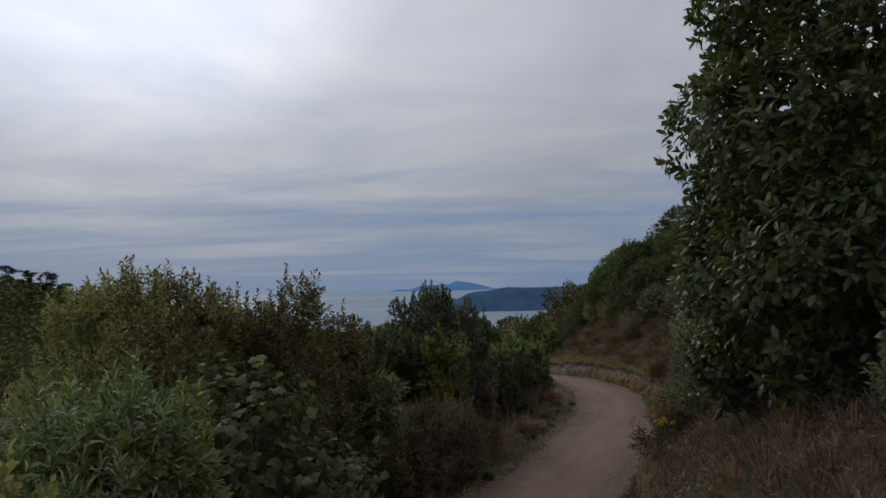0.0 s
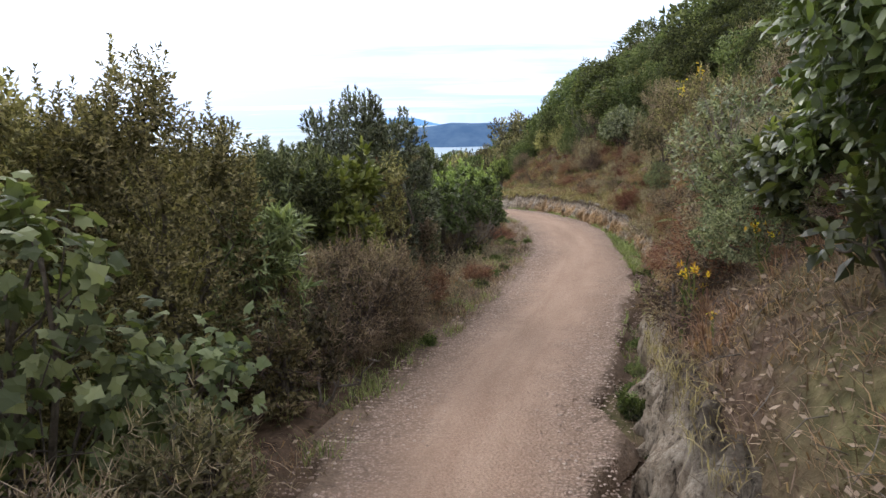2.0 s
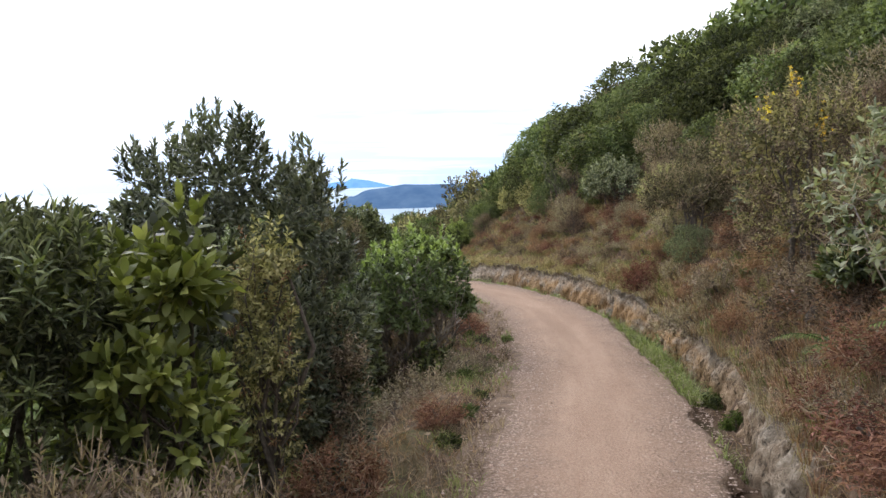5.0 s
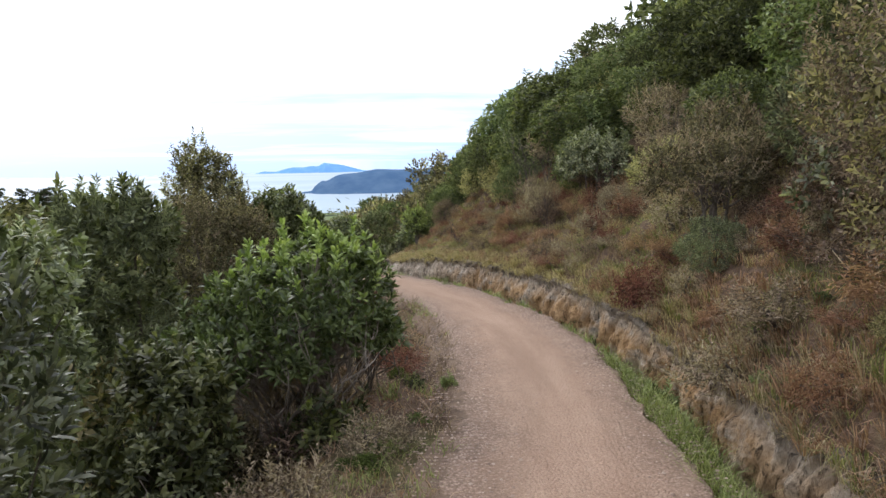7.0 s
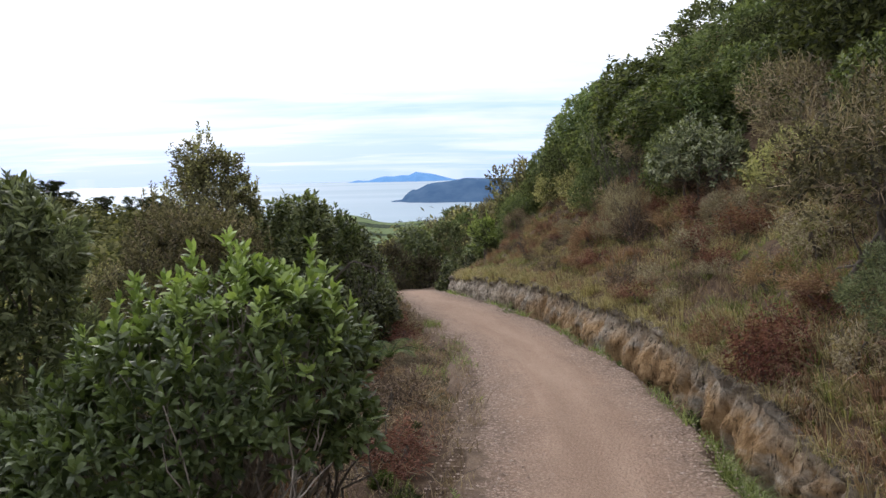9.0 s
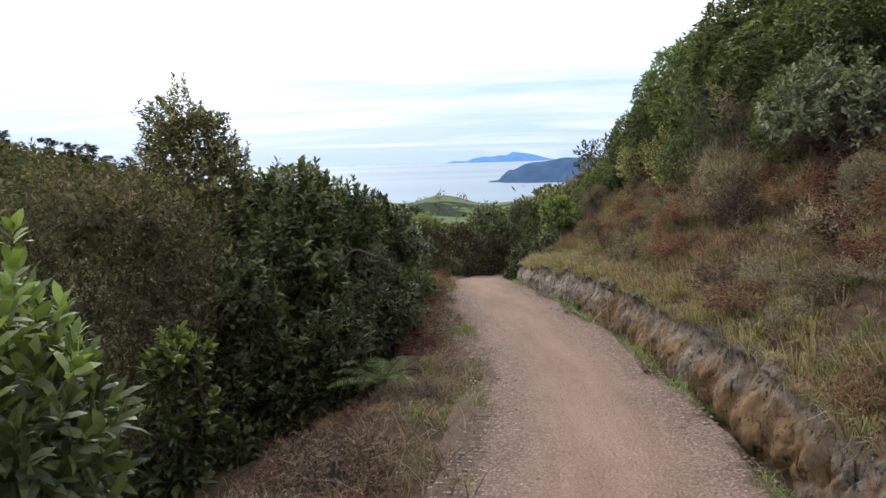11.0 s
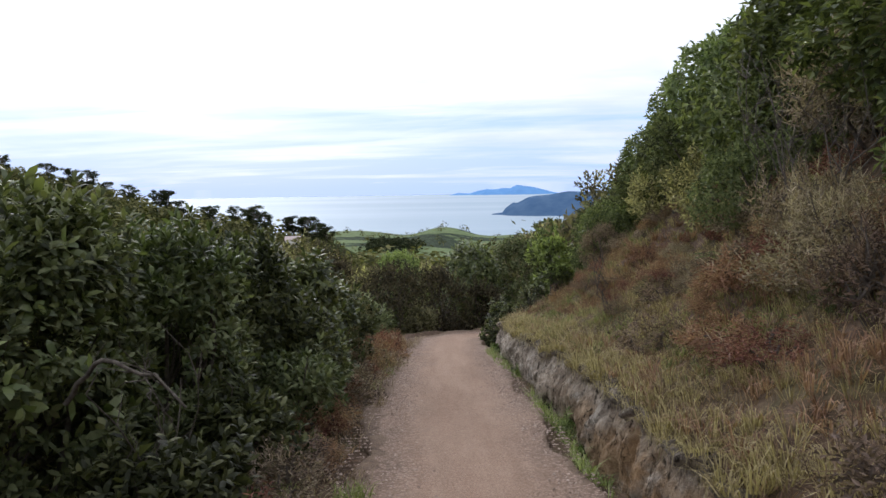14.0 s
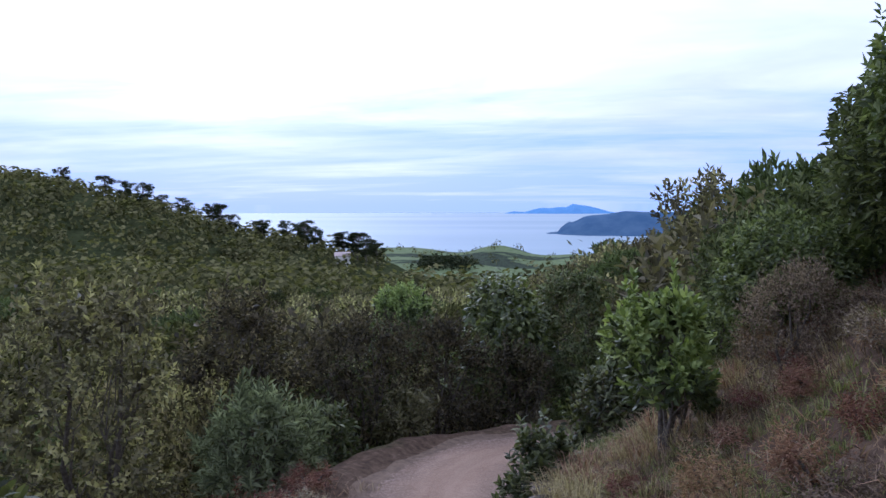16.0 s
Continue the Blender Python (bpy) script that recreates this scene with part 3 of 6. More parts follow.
def leaves(rng, pos, way, kind, big=1.0, thin=1.0, far=False):
    """Arrays of leaf geometry: shoots at pos, pointing along way."""
    L, W, n, _, e0, e1, tl, droop, fine = KINDS[kind]
    n = max(3, int(n * thin))
    m = len(pos)
    a = np.where(np.abs(way[:, 2:3]) < 0.9, np.array([[0, 0, 1.0]]), np.array([[1.0, 0, 0]]))
    s1 = unit(np.cross(way, a))
    s2 = np.cross(way, s1)
    k = np.arange(n)
    ang = (k * 2.39996)[None, :] + rng.uniform(0, 6.28, (m, 1)) + rng.normal(0, 0.3, (m, n))
    el = np.radians(np.linspace(e1, e0, n)[None, :] + rng.normal(0, 9, (m, n)))
    rad = s1[:, None] * np.cos(ang)[..., None] + s2[:, None] * np.sin(ang)[..., None]
    ld = way[:, None] * np.cos(el)[..., None] + rad * np.sin(el)[..., None]
    ld[..., 2] -= droop * rng.uniform(0.2, 1, (m, n))
    ld = unit(ld)
    p = pos[:, None] - way[:, None] * (tl * big * (1 - k / max(n - 1, 1)))[None, :, None]
    nr = way[:, None] - ld * (way[:, None] * ld).sum(-1, keepdims=True) + rng.normal(0, 0.35, (m, n, 3)) + np.array([0, 0, 0.25])
    nr = unit(nr - ld * (nr * ld).sum(-1, keepdims=True))
    wd = np.cross(nr, ld)
    ln = (L * big * rng.uniform(0.65, 1.2, (m, n)))[..., None, None]
    wn = (W * big * rng.uniform(0.75, 1.2, (m, n)))[..., None, None]
    tmpl, tf = (HEX, HEX_F) if fine and not far else (DIA, DIA_F)
    if kind == "round" and not far:
        tmpl, tf = LOBED, LOBED_F
    if kind == "dry":
        tmpl, tf = TWIG, DIA_F
    v = p[..., None, :] + ld[..., None, :] * tmpl[:, 0][:, None] * ln + wd[..., None, :] * tmpl[:, 1][:, None] * wn + nr[..., None, :] * tmpl[:, 2][:, None] * ln
    cnt = m * n
    f = tf[None] + (np.arange(cnt) * len(tmpl))[:, None, None]
    return v.reshape(-1, 3), f.reshape(-1, 3)


def join(chunks):
    vs, fs, o = [], [], 0
    for v, f in chunks:
        vs.append(v)
        fs.append(f + o)
        o += len(v)
    return np.concatenate(vs), np.concatenate(fs)


def tube(points, radii, sides=5):
    """A tapered bent stem."""
    pts = np.array(points, float)
    d = unit(np.gradient(pts, axis=0))
    a = np.array([0.31, 0.95, 0.1])
    s1 = unit(np.cross(d, a))
    s2 = np.cross(d, s1)
    an = np.arange(sides) * 2 * np.pi / sides
    v = pts[:, None] + (s1[:, None] * np.cos(an)[None, :, None] + s2[:, None] * np.sin(an)[None, :, None]) * np.array(radii)[:, None, None]
    n = len(pts)
    i = np.arange(n * sides).reshape(n, sides)
    j = np.roll(i, -1, axis=1)
    q = np.stack([i[:-1], j[:-1], j[1:], i[1:]], -1).reshape(-1, 4)
    return v.reshape(-1, 3), np.concatenate([q[:, [0, 1, 2]], q[:, [0, 2, 3]]])


def limb(rng, a, b, r0, r1, bend=0.12, n=5):
    a, b = np.array(a, float), np.array(b, float)
    t = np.linspace(0, 1, n)[:, None]
    p = a + (b - a) * t
    p[1:-1] += rng.normal(0, bend * np.linalg.norm(b - a) / 2, (n - 2, 3))
    return tube(p, np.linspace(r0, r1, n))


def crown_shoots(rng, lobes, spacing, shoots=0.1, low=-0.55):
    """Shoot tips on the skins of overlapping lobes: places and directions."""
    P, D = [], []
    lob = np.array(lobes)
    for q, (cx, cy, cz, rx, ry, rz) in enumerate(lob):
        area = 4 * np.pi * ((rx * ry) ** 1.6 / 3 + 2 * (rx * rz) ** 1.6 / 3) ** (1 / 1.6)
        n = int(area / spacing ** 2 * 1.15)
        u = unit(rng.normal(0, 1, (n, 3)))
        u = u[u[:, 2] > low + rng.normal(0, 0.15, len(u))]
        rr = 1 + 0.13 * np.sin(u[:, 0] * 5 + q) * np.sin(u[:, 1] * 6 + 2 * q) + rng.normal(0, 0.05, len(u))
        rr = np.where(rng.random(len(u)) < 0.22, rr * rng.uniform(0.6, 0.9, len(u)), rr)
        p = np.array([cx, cy, cz]) + u * rr[:, None] * np.array([rx, ry, rz])
        keep = np.ones(len(p), bool)
        for k, l in enumerate(lob):
            if k != q:
                keep &= (((p - l[:3]) / l[3:]) ** 2).sum(1) > 0.72
        p, u = p[keep], u[keep]
        d = unit(u * np.array([1 / rx, 1 / ry, 1 / rz]) * min(rx, rz) + np.array([0, 0, 0.45]) + rng.normal(0, 0.22, u.shape))
        P.append(p)
        D.append(d)
        top = (u[:, 2] > 0.45) & (rng.random(len(u)) < shoots)
        for k in (1,) if spacing > 0.11 else (1, 2):
            P.append(p[top] + np.array([0, 0, 1.0]) * spacing * 0.9 * k + rng.normal(0, 0.012, (top.sum(), 3)))
            D.append(unit(rng.normal(0, 0.15, (top.sum(), 3)) + np.array([0, 0, 1.0])))
    return np.concatenate(P), np.concatenate(D)


def make_lobes(rng, r, h, n, base):
    """Lobes that fill a shrub of radius r and height h, whose crown starts at the height base."""
    out = [(0, 0, (h + base) / 2, r * 0.7, r * 0.7, (h - base) / 2 * 0.95)]
    for k in range(n):
        a = k * 2.4 + rng.uniform(-0.4, 0.4)
        high = k % 5 < 2
        s = r * (rng.uniform(0.3, 0.42) if high else rng.uniform(0.38, 0.54))
        d = r * (rng.uniform(0.15, 0.5) if high else rng.uniform(0.45, 0.64))
        z = h - s * rng.uniform(0.9, 1.3) if high else base + s * 0.6 + (h - base - s * 1.6) * rng.uniform(0.0, 0.9)
        out.append((d * math.cos(a), d * math.sin(a), z, s, s, s * rng.uniform(0.8, 1.15)))
    return out


def shrub(name, kind, r, h, seed, lobes=6, base=0.2, label="", category="shrub", group="", big=1.0, thin=1.0, far=False, dense=1.0, shoots=0.12, own=None, stems=5, bark="bark", extra=None, tips=None):
    """One shrub at the origin: stems from the root, limbs to the lobes and a crown of leafy shoots."""
    rng = np.random.default_rng(seed)
    lb = own or make_lobes(rng, r, h, lobes, h * base)
    P, D = crown_shoots(rng, lb, KINDS[kind][3] * big / dense, shoots, -0.85 if base < 0.06 else -0.55)
    core = []
    for l in lb:
        u = unit(rng.normal(0, 1, (max(8, int(len(P) / len(lb) / 7)), 3)))
        core.append((np.array(l[:3]) + u * np.array(l[3:]) * rng.uniform(0.45, 0.72, (len(u), 1)), u))
    cp, cd = np.concatenate([c[0] for c in core]), np.concatenate([c[1] for c in core])
    if far or kind == "round":
        cp, cd = cp[:1], cd[:1]
    inner = leaves(rng, cp, cd, kind if kind != "dry" else "brown", big * (1.0 if far else 0.9 if kind == "round" else 1.6), 0.6, True)
    v, f = join([leaves(rng, P, D, kind, big, thin, far), inner])
    thing = tagged(new(name), label, category, group)
    mats = [M[kind]]
    idx = None
    if tips:
        extra = (tips[0], 1.0)
    if extra:
        sel = rng.random(len(P)) < extra[1] if not tips else P[:, 2] + rng.normal(0, 0.16, len(P)) + 0.35 * D[:, 2] > tips[1] * h
        v1, f1 = leaves(rng, P[~sel], D[~sel], kind, big, thin, far)
        v2, f2 = leaves(rng, P[sel], D[sel], extra[0], big, thin, far)
        (v, f), mats = join([(v1, f1), (v2, f2), inner]), [M[kind], M[extra[0]]]
        idx = np.r_[np.zeros(len(f1), int), np.ones(len(f2), int), np.zeros(len(inner[1]), int)]
    part("crown", mesh_np("crown", v, f, mats, idx, False), thing)
    for k in range(stems):
        a = rng.uniform(0, 6.28)
        l = lb[k % len(lb)]
        wood = [limb(rng, (0.08 * r * math.cos(a), 0.08 * r * math.sin(a), -0.25), (l[0], l[1], l[2]), 0.016 + 0.01 * h, 0.008, 0.06)]
        if not far:
            near = np.argsort(((P - np.array(l[:3])) ** 2).sum(1))[:200]
            for q in rng.choice(near, 5):
                wood.append(limb(rng, (l[0] * 0.6, l[1] * 0.6, l[2] * 0.55), P[q] - D[q] * 0.03, 0.008, 0.003, 0.15, 4))
        if far and k == 0:
            wood += [limb(rng, (0, 0, -0.2), q[:3], 0.03, 0.01) for q in lb[1:4]]
        v, f = join(wood)
        part("trunk" if far else "stem", mesh_np("stem", v, f, M[bark], None, True), thing)
        if far:
            break
    return thing


def again(ob, m):
    """A copy at the pose m, whatever the scale of the first one."""
    return copy_thing(ob, m @ Matrix.Diagonal((1 / ob.scale[0], 1 / ob.scale[1], 1 / ob.scale[2], 1)))


def bush(name, kind, x, y, top, r, seed, label, **kw):
    """A shrub of its own at a place, with its top at a height above the datum."""
    z = float(land(x, y)[0])
    t = shrub(name, kind, r, top - z + 0.03, seed, label=label, **kw)
    t.matrix_basis = pose(x, y, z - 0.03, 0, 0, 0)
    return t


LEFT = "shrubs along the downhill side of the track"
# downhill side, in the order of the walk
bush("lance_leaf_shrub", "lance", -2.0, 3.8, 1.2, 0.9, 1, "bushy yellow-green shrub with narrow leaves", group=LEFT, lobes=8, extra=("limetip", 0.22))
bush("large_leaf_shrub", "round", -1.62, 5.1, 1.2, 0.78, 2, "straggling shrub with large pale lobed leaves on dark stems", group=LEFT, lobes=9, base=0.05, dense=0.9, stems=9)
bush("large_leaf_shrub", "round", -1.0, 5.95, 0.36, 0.52, 3, "low straggling shrub with large pale lobed leaves", group=LEFT, lobes=6, base=0.1, dense=0.85, stems=9)
bush("tea_tree_shrub", "fine", -1.38, 7.2, 1.95, 0.75, 4, "tall brown-green tea-tree shrub with upright shoots", group=LEFT, shoots=0.05, dense=1.1, big=1.15, stems=6,
     own=[(0, 0, 0.9, 0.6, 0.6, 0.9), (-0.05, 0, 1.7, 0.5, 0.5, 0.75), (-0.12, 0, 2.4, 0.3, 0.3, 0.5), (0.35, -0.1, 1.65, 0.35, 0.35, 0.6), (0.28, 0.2, 2.05, 0.28, 0.28, 0.42), (-0.45, 0.1, 1.6, 0.4, 0.4, 0.7), (-0.4, -0.2, 2.1, 0.3, 0.3, 0.45), (0.1, -0.35, 1.2, 0.4, 0.4, 0.6), (0.45, 0, 0.9, 0.4, 0.4, 0.6)])
bush("tea_tree_shrub", "fine", -2.75, 6.6, 1.95, 1.0, 5, "tall dark brown-green tea-tree shrub", group=LEFT, lobes=9, shoots=0.1, base=0.1, big=1.3, dense=1.1)
bush("tea_tree_shrub", "fine", -2.1, 7.4, 1.65, 0.8, 32, "dense brown-green tea-tree shrub", group=LEFT, lobes=8, base=0.02, big=1.3)
bush("tea_tree_shrub", "fine", -3.7, 7.2, 1.9, 1.0, 33, "brown-green tea-tree shrub below the track", group=LEFT, lobes=8, base=0.02, big=1.6)
bush("lance_leaf_shrub", "lance", -0.8, 7.35, 0.85, 0.45, 6, "slender pale green shrub with narrow drooping leaves", group=LEFT, lobes=6, base=0.07, dense=0.75)
bush("twiggy_shrub", "brown", -0.25, 7.95, 0.45, 0.68, 7, "half-dead brown twiggy shrub with grey-green shoots", group=LEFT, lobes=10, base=0.02, extra=("dry", 0.4), stems=16)
bush("olive_shrub", "olive", -0.9, 9.25, 1.15, 0.85, 8, "rounded grey-green shrub with fine narrow leaves", group=LEFT, lobes=9, base=0.05, extra=("lance", 0.15), shoots=0.2)
bush("broadleaf_shrub", "limetip", -0.28, 9.2, 1.08, 0.5, 9, "bright green broad-leaved shrub", group=LEFT, lobes=9, base=0.07, big=1.35, dense=0.85, extra=("lime", 0.15))
bush("tea_tree_shrub", "fine", 0.12, 10.0, 0.95, 0.3, 10, "rusty brown-green tea-tree shrub", group=LEFT, lobes=6, base=0.1, extra=("rust", 0.12))
bush("dark_shrub_tree", "dusk", -0.18, 11.0, 1.84, 0.95, 11, "dark grey-green small tree with dense leathery leaves", group=LEFT, shoots=0.3, stems=7, dense=1.1,
     own=[(0, 0, 1.0, 0.75, 0.75, 0.9), (-0.15, 0, 1.85, 0.5, 0.5, 0.6), (-0.42, 0.1, 2.25, 0.34, 0.34, 0.4), (0.0, 0, 2.4, 0.36, 0.36, 0.4), (0.42, -0.1, 2.15, 0.34, 0.34, 0.45), (0.5, 0, 1.5, 0.42, 0.42, 0.55), (-0.6, 0, 1.75, 0.3, 0.3, 0.4),
          (-0.75, 0.1, 1.3, 0.32, 0.32, 0.4), (0.5, -0.1, 0.85, 0.36, 0.36, 0.45), (0.2, -0.45, 1.2, 0.45, 0.45, 0.6), (-0.35, -0.4, 1.1, 0.45, 0.45, 0.6), (0.2, -0.2, 0.5, 0.42, 0.42, 0.4), (0.42, -0.35, 0.62, 0.34, 0.34, 0.42), (0.45, 0.15, 0.42, 0.36, 0.36, 0.4), (0.55, -0.15, 1.15, 0.32, 0.32, 0.4)])
bush("lime_shrub", "lime", 1.32, 15.0, 0.64, 0.9, 12, "sprawling lime-green shrub with bare grey stems", group=LEFT,
     own=[(0.1, 0, 1.2, 0.46, 0.46, 0.34), (0.2, 0.1, 1.46, 0.38, 0.38, 0.26), (-0.42, -0.1, 1.02, 0.34, 0.34, 0.26), (0.46, 0, 1.08, 0.33, 0.34, 0.3), (0.05, -0.42, 1.0, 0.34, 0.34, 0.28), (-0.2, 0.4, 1.14, 0.36, 0.36, 0.32), (0.36, -0.4, 1.0, 0.27, 0.27, 0.22), (-0.42, -0.42, 0.92, 0.28, 0.28, 0.2),
          (0.3, 0.42, 1.15, 0.34, 0.34, 0.32), (-0.2, -0.1, 1.3, 0.34, 0.34, 0.24), (0.5, 0.15, 1.3, 0.3, 0.3, 0.24), (-0.78, 0.0, 0.86, 0.26, 0.26, 0.18), (0.7, -0.1, 0.86, 0.18, 0.2, 0.15), (-0.55, 0.2, 1.12, 0.22, 0.22, 0.16), (0.22, 0.15, 1.62, 0.14, 0.14, 0.13), (-1.05, -0.1, 0.68, 0.22, 0.22, 0.15), (0.0, -0.66, 0.8, 0.2, 0.18, 0.14), (-0.55, -0.6, 0.74, 0.22, 0.2, 0.14)],
     stems=30, bark="deadwood", shoots=0.12, tips=("limetip", 0.97))
bush("lime_shrub", "lime", 1.2, 17.5, -0.2, 0.27, 35, "small bright green shrub beside the track", group=LEFT, lobes=6, base=0.1, tips=("limetip", 0.95))
bush("broadleaf_shrub", "broad", -0.75, 13.6, 0.85, 0.95, 13, "grey-green broad-leaved shrub below the track", group=LEFT, lobes=8, base=0.05, extra=("silver", 0.45))
bush("tea_tree_shrub", "umber", 0.25, 18.4, 0.76, 1.0, 14, "dense dark brown tea-tree thicket", group=LEFT, big=1.15, extra=("brown", 0.2), lobes=10, base=0.05)
bush("olive_shrub", "olive", -0.45, 16.4, 0.85, 0.85, 19, "dull olive-green shrub behind the lime one", group=LEFT, big=1.3, lobes=8, base=0.05, extra=("broad", 0.3))
bush("tea_tree_shrub", "fine", -1.95, 9.6, 1.2, 0.8, 29, "brown-green tea-tree shrub below the track", group=LEFT, big=1.4, lobes=8, base=0.1)
bush("dark_shrub", "broad", 0.85, 21.1, 0.52, 0.85, 15, "dark glossy broad-leaved shrub with dead twigs", group=LEFT, dense=1.0, lobes=12, base=0.02, shoots=0.3, extra=("tree", 0.12))
bush("dark_shrub", "broad", 0.65, 19.7, -0.1, 0.8, 34, "low dark glossy broad-leaved shrub", group=LEFT, lobes=9, base=0.02)
bush("dark_shrub", "broad", 1.15, 22.3, 0.3, 0.8, 31, "dark glossy broad-leaved shrub with young green tips", group=LEFT, lobes=8, base=0.02, shoots=0.3, tips=("lime", 0.95))
bush("dark_shrub", "broad", 1.15, 23.7, 0.12, 0.95, 16, "dark glossy broad-leaved shrub with green tips", group=LEFT, lobes=9, base=0.02, shoots=0.3, tips=("lime", 1.0))
for k, (x, y, top, r) in enumerate([(1.7, 19.6, -0.62, 0.42), (1.85, 20.7, -0.6, 0.44), (1.85, 21.9, -0.62, 0.42), (1.8, 23.1, -0.68, 0.45), (1.75, 24.2, -0.8, 0.4)]):
    bush("dark_shrub", "broad", x, y, top, r, 670 + k, "low dark glossy shrub overhanging the verge", group=LEFT, lobes=6, base=0.02)
bush("broadleaf_shrub", "broad", 1.25, 26.7, -0.55, 0.72, 17, "dull dark green leafy shrub beside the track", group=LEFT, lobes=10, base=0.03, extra=("fine", 0.3))
bush("broadleaf_shrub", "tree", 1.35, 25.1, -0.12, 0.62, 39, "fresh green broad-leaved shrub beside the track", group=LEFT, lobes=9, base=0.03, big=0.9)
z0 = float(land(-0.2, 21.3)[0])
ht = 1.5 - z0
t_ = shrub("upright_conifer", "umber", 0.7, ht, 18, base=0.1, label="tall upright brown-green conifer-like tree", category="tree", big=1.5, dense=1.35, extra=("fine", 0.28), shoots=0.04, group=LEFT,
           own=[(0, 0, ht * 0.28, 0.9, 0.9, ht * 0.3), (0.04, 0, ht * 0.52, 0.92, 0.92, ht * 0.28), (0.0, 0.05, ht * 0.7, 0.7, 0.7, ht * 0.22), (-0.12, -0.02, ht * 0.86, 0.36, 0.36, ht * 0.15), (0.22, 0.0, ht * 0.81, 0.32, 0.32, ht * 0.15), (-0.5, 0, ht * 0.42, 0.38, 0.38, ht * 0.27),
                (0.42, -0.1, ht * 0.62, 0.26, 0.26, ht * 0.23), (0.6, 0.1, ht * 0.4, 0.4, 0.4, ht * 0.25), (-0.3, 0.1, ht * 0.66, 0.26, 0.26, ht * 0.2), (0.1, -0.5, ht * 0.4, 0.42, 0.42, ht * 0.27)])
t_.matrix_basis = pose(-0.22, 21.3, z0)

for k, (kd, x, y, top, r, lab) in enumerate([("umber", -0.72, 4.9, 0.3, 0.36, "low brown twiggy growth at the edge of the thicket"), ("fine", -0.62, 6.6, 0.22, 0.34, "low brown-green growth at the edge of the thicket"), ("brown", -0.95, 4.1, 0.35, 0.4, "low brown twiggy growth at the edge of the thicket"),
                                              ("umber", -0.45, 7.1, 0.1, 0.3, "low dark twiggy growth at the edge of the thicket"), ("brown", 0.2, 8.7, 0.02, 0.3, "low brown twiggy growth at the edge of the thicket"), ("rust", 0.5, 9.8, -0.1, 0.3, "low reddish heath at the edge of the thicket")]):
    bush("twiggy_shrub", kd, x, y, top, r, 690 + k, lab, group=LEFT, lobes=6, base=0.02, extra=("dry", 0.3))

# end of the visible track
END = "shrubs beyond the bend of the track"
for k, (kd, x, y, top, r, lab) in enumerate([
        ("umber", -0.6, 30.4, -0.22, 0.95, "rusty brown-green tea-tree shrub beyond the track"), ("umber", -0.3, 33.2, -0.65, 0.9, "rusty brown-green tea-tree shrub beyond the bend"),
        ("umber", 0.85, 34.6, -1.15, 0.9, "dull dark brown shrub at the bend"), ("umber", 1.85, 35.6, -1.3, 0.85, "dark brown twiggy shrub at the bend"),
        ("tree", 2.65, 37.4, -0.95, 1.1, "rounded green shrub beyond the bend"), ("broad", 3.9, 37.9, -0.8, 0.9, "dark broad-leaved shrub beyond the bend"),
        ("broad", 0.85, 33.1, -2.05, 0.55, "low dark green shrub at the bend of the track"), ("lime", 0.1, 40.5, -1.45, 1.0, "small lime-green shrub in the gully"), ("olive", 0.65, 31.5, -1.5, 0.7, "dull olive shrub below the track"),
        ("umber", 1.6, 34.3, -2.1, 0.5, "dark brown twiggy undergrowth at the bend"), ("umber", 3.0, 36.2, -1.75, 0.75, "dark brown twiggy shrub beyond the bend"), ("broad", 4.2, 32.9, -1.5, 0.55, "dark green shrub on the corner of the bank"), ("tree", 4.9, 33.5, -0.8, 0.7, "mid-green shrub on the corner of the bank")]):
    bush("bend_shrub", kd, x, y, top, r, 40 + k, lab, group=END, lobes=9, base=0.03, big=1.9 if kd in ("fine", "umber", "olive", "brown") else 1.2, thin=0.8, extra=("fine", 0.4) if "rusty" in lab else {"broad": ("umber", 0.4)}.get(kd), tips=("limetip", 0.93) if kd == "lime" else None)

# uphill side
RIGHT_SIDE = "shrubs on the uphill slope"
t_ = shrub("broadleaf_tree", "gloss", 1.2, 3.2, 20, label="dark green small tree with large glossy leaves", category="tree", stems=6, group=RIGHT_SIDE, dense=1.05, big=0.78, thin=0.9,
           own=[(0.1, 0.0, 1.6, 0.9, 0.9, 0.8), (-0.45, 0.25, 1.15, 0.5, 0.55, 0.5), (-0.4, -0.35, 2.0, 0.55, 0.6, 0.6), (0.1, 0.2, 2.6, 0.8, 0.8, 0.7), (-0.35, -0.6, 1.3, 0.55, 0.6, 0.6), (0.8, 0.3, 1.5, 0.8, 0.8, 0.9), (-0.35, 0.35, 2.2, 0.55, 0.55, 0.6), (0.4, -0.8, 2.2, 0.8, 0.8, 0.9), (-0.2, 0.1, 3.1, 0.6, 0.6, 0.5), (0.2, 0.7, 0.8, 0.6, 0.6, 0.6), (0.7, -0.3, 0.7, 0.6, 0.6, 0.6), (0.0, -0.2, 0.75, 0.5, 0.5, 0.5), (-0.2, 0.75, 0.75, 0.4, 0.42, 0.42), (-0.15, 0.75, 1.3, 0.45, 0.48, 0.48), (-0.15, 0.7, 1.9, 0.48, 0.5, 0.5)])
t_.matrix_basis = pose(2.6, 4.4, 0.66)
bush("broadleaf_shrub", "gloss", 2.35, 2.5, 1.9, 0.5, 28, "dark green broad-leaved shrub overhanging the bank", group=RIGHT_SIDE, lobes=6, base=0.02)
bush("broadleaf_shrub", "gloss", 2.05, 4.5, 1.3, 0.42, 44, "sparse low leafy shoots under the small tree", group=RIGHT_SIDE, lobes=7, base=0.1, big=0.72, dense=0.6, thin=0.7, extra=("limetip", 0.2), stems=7)
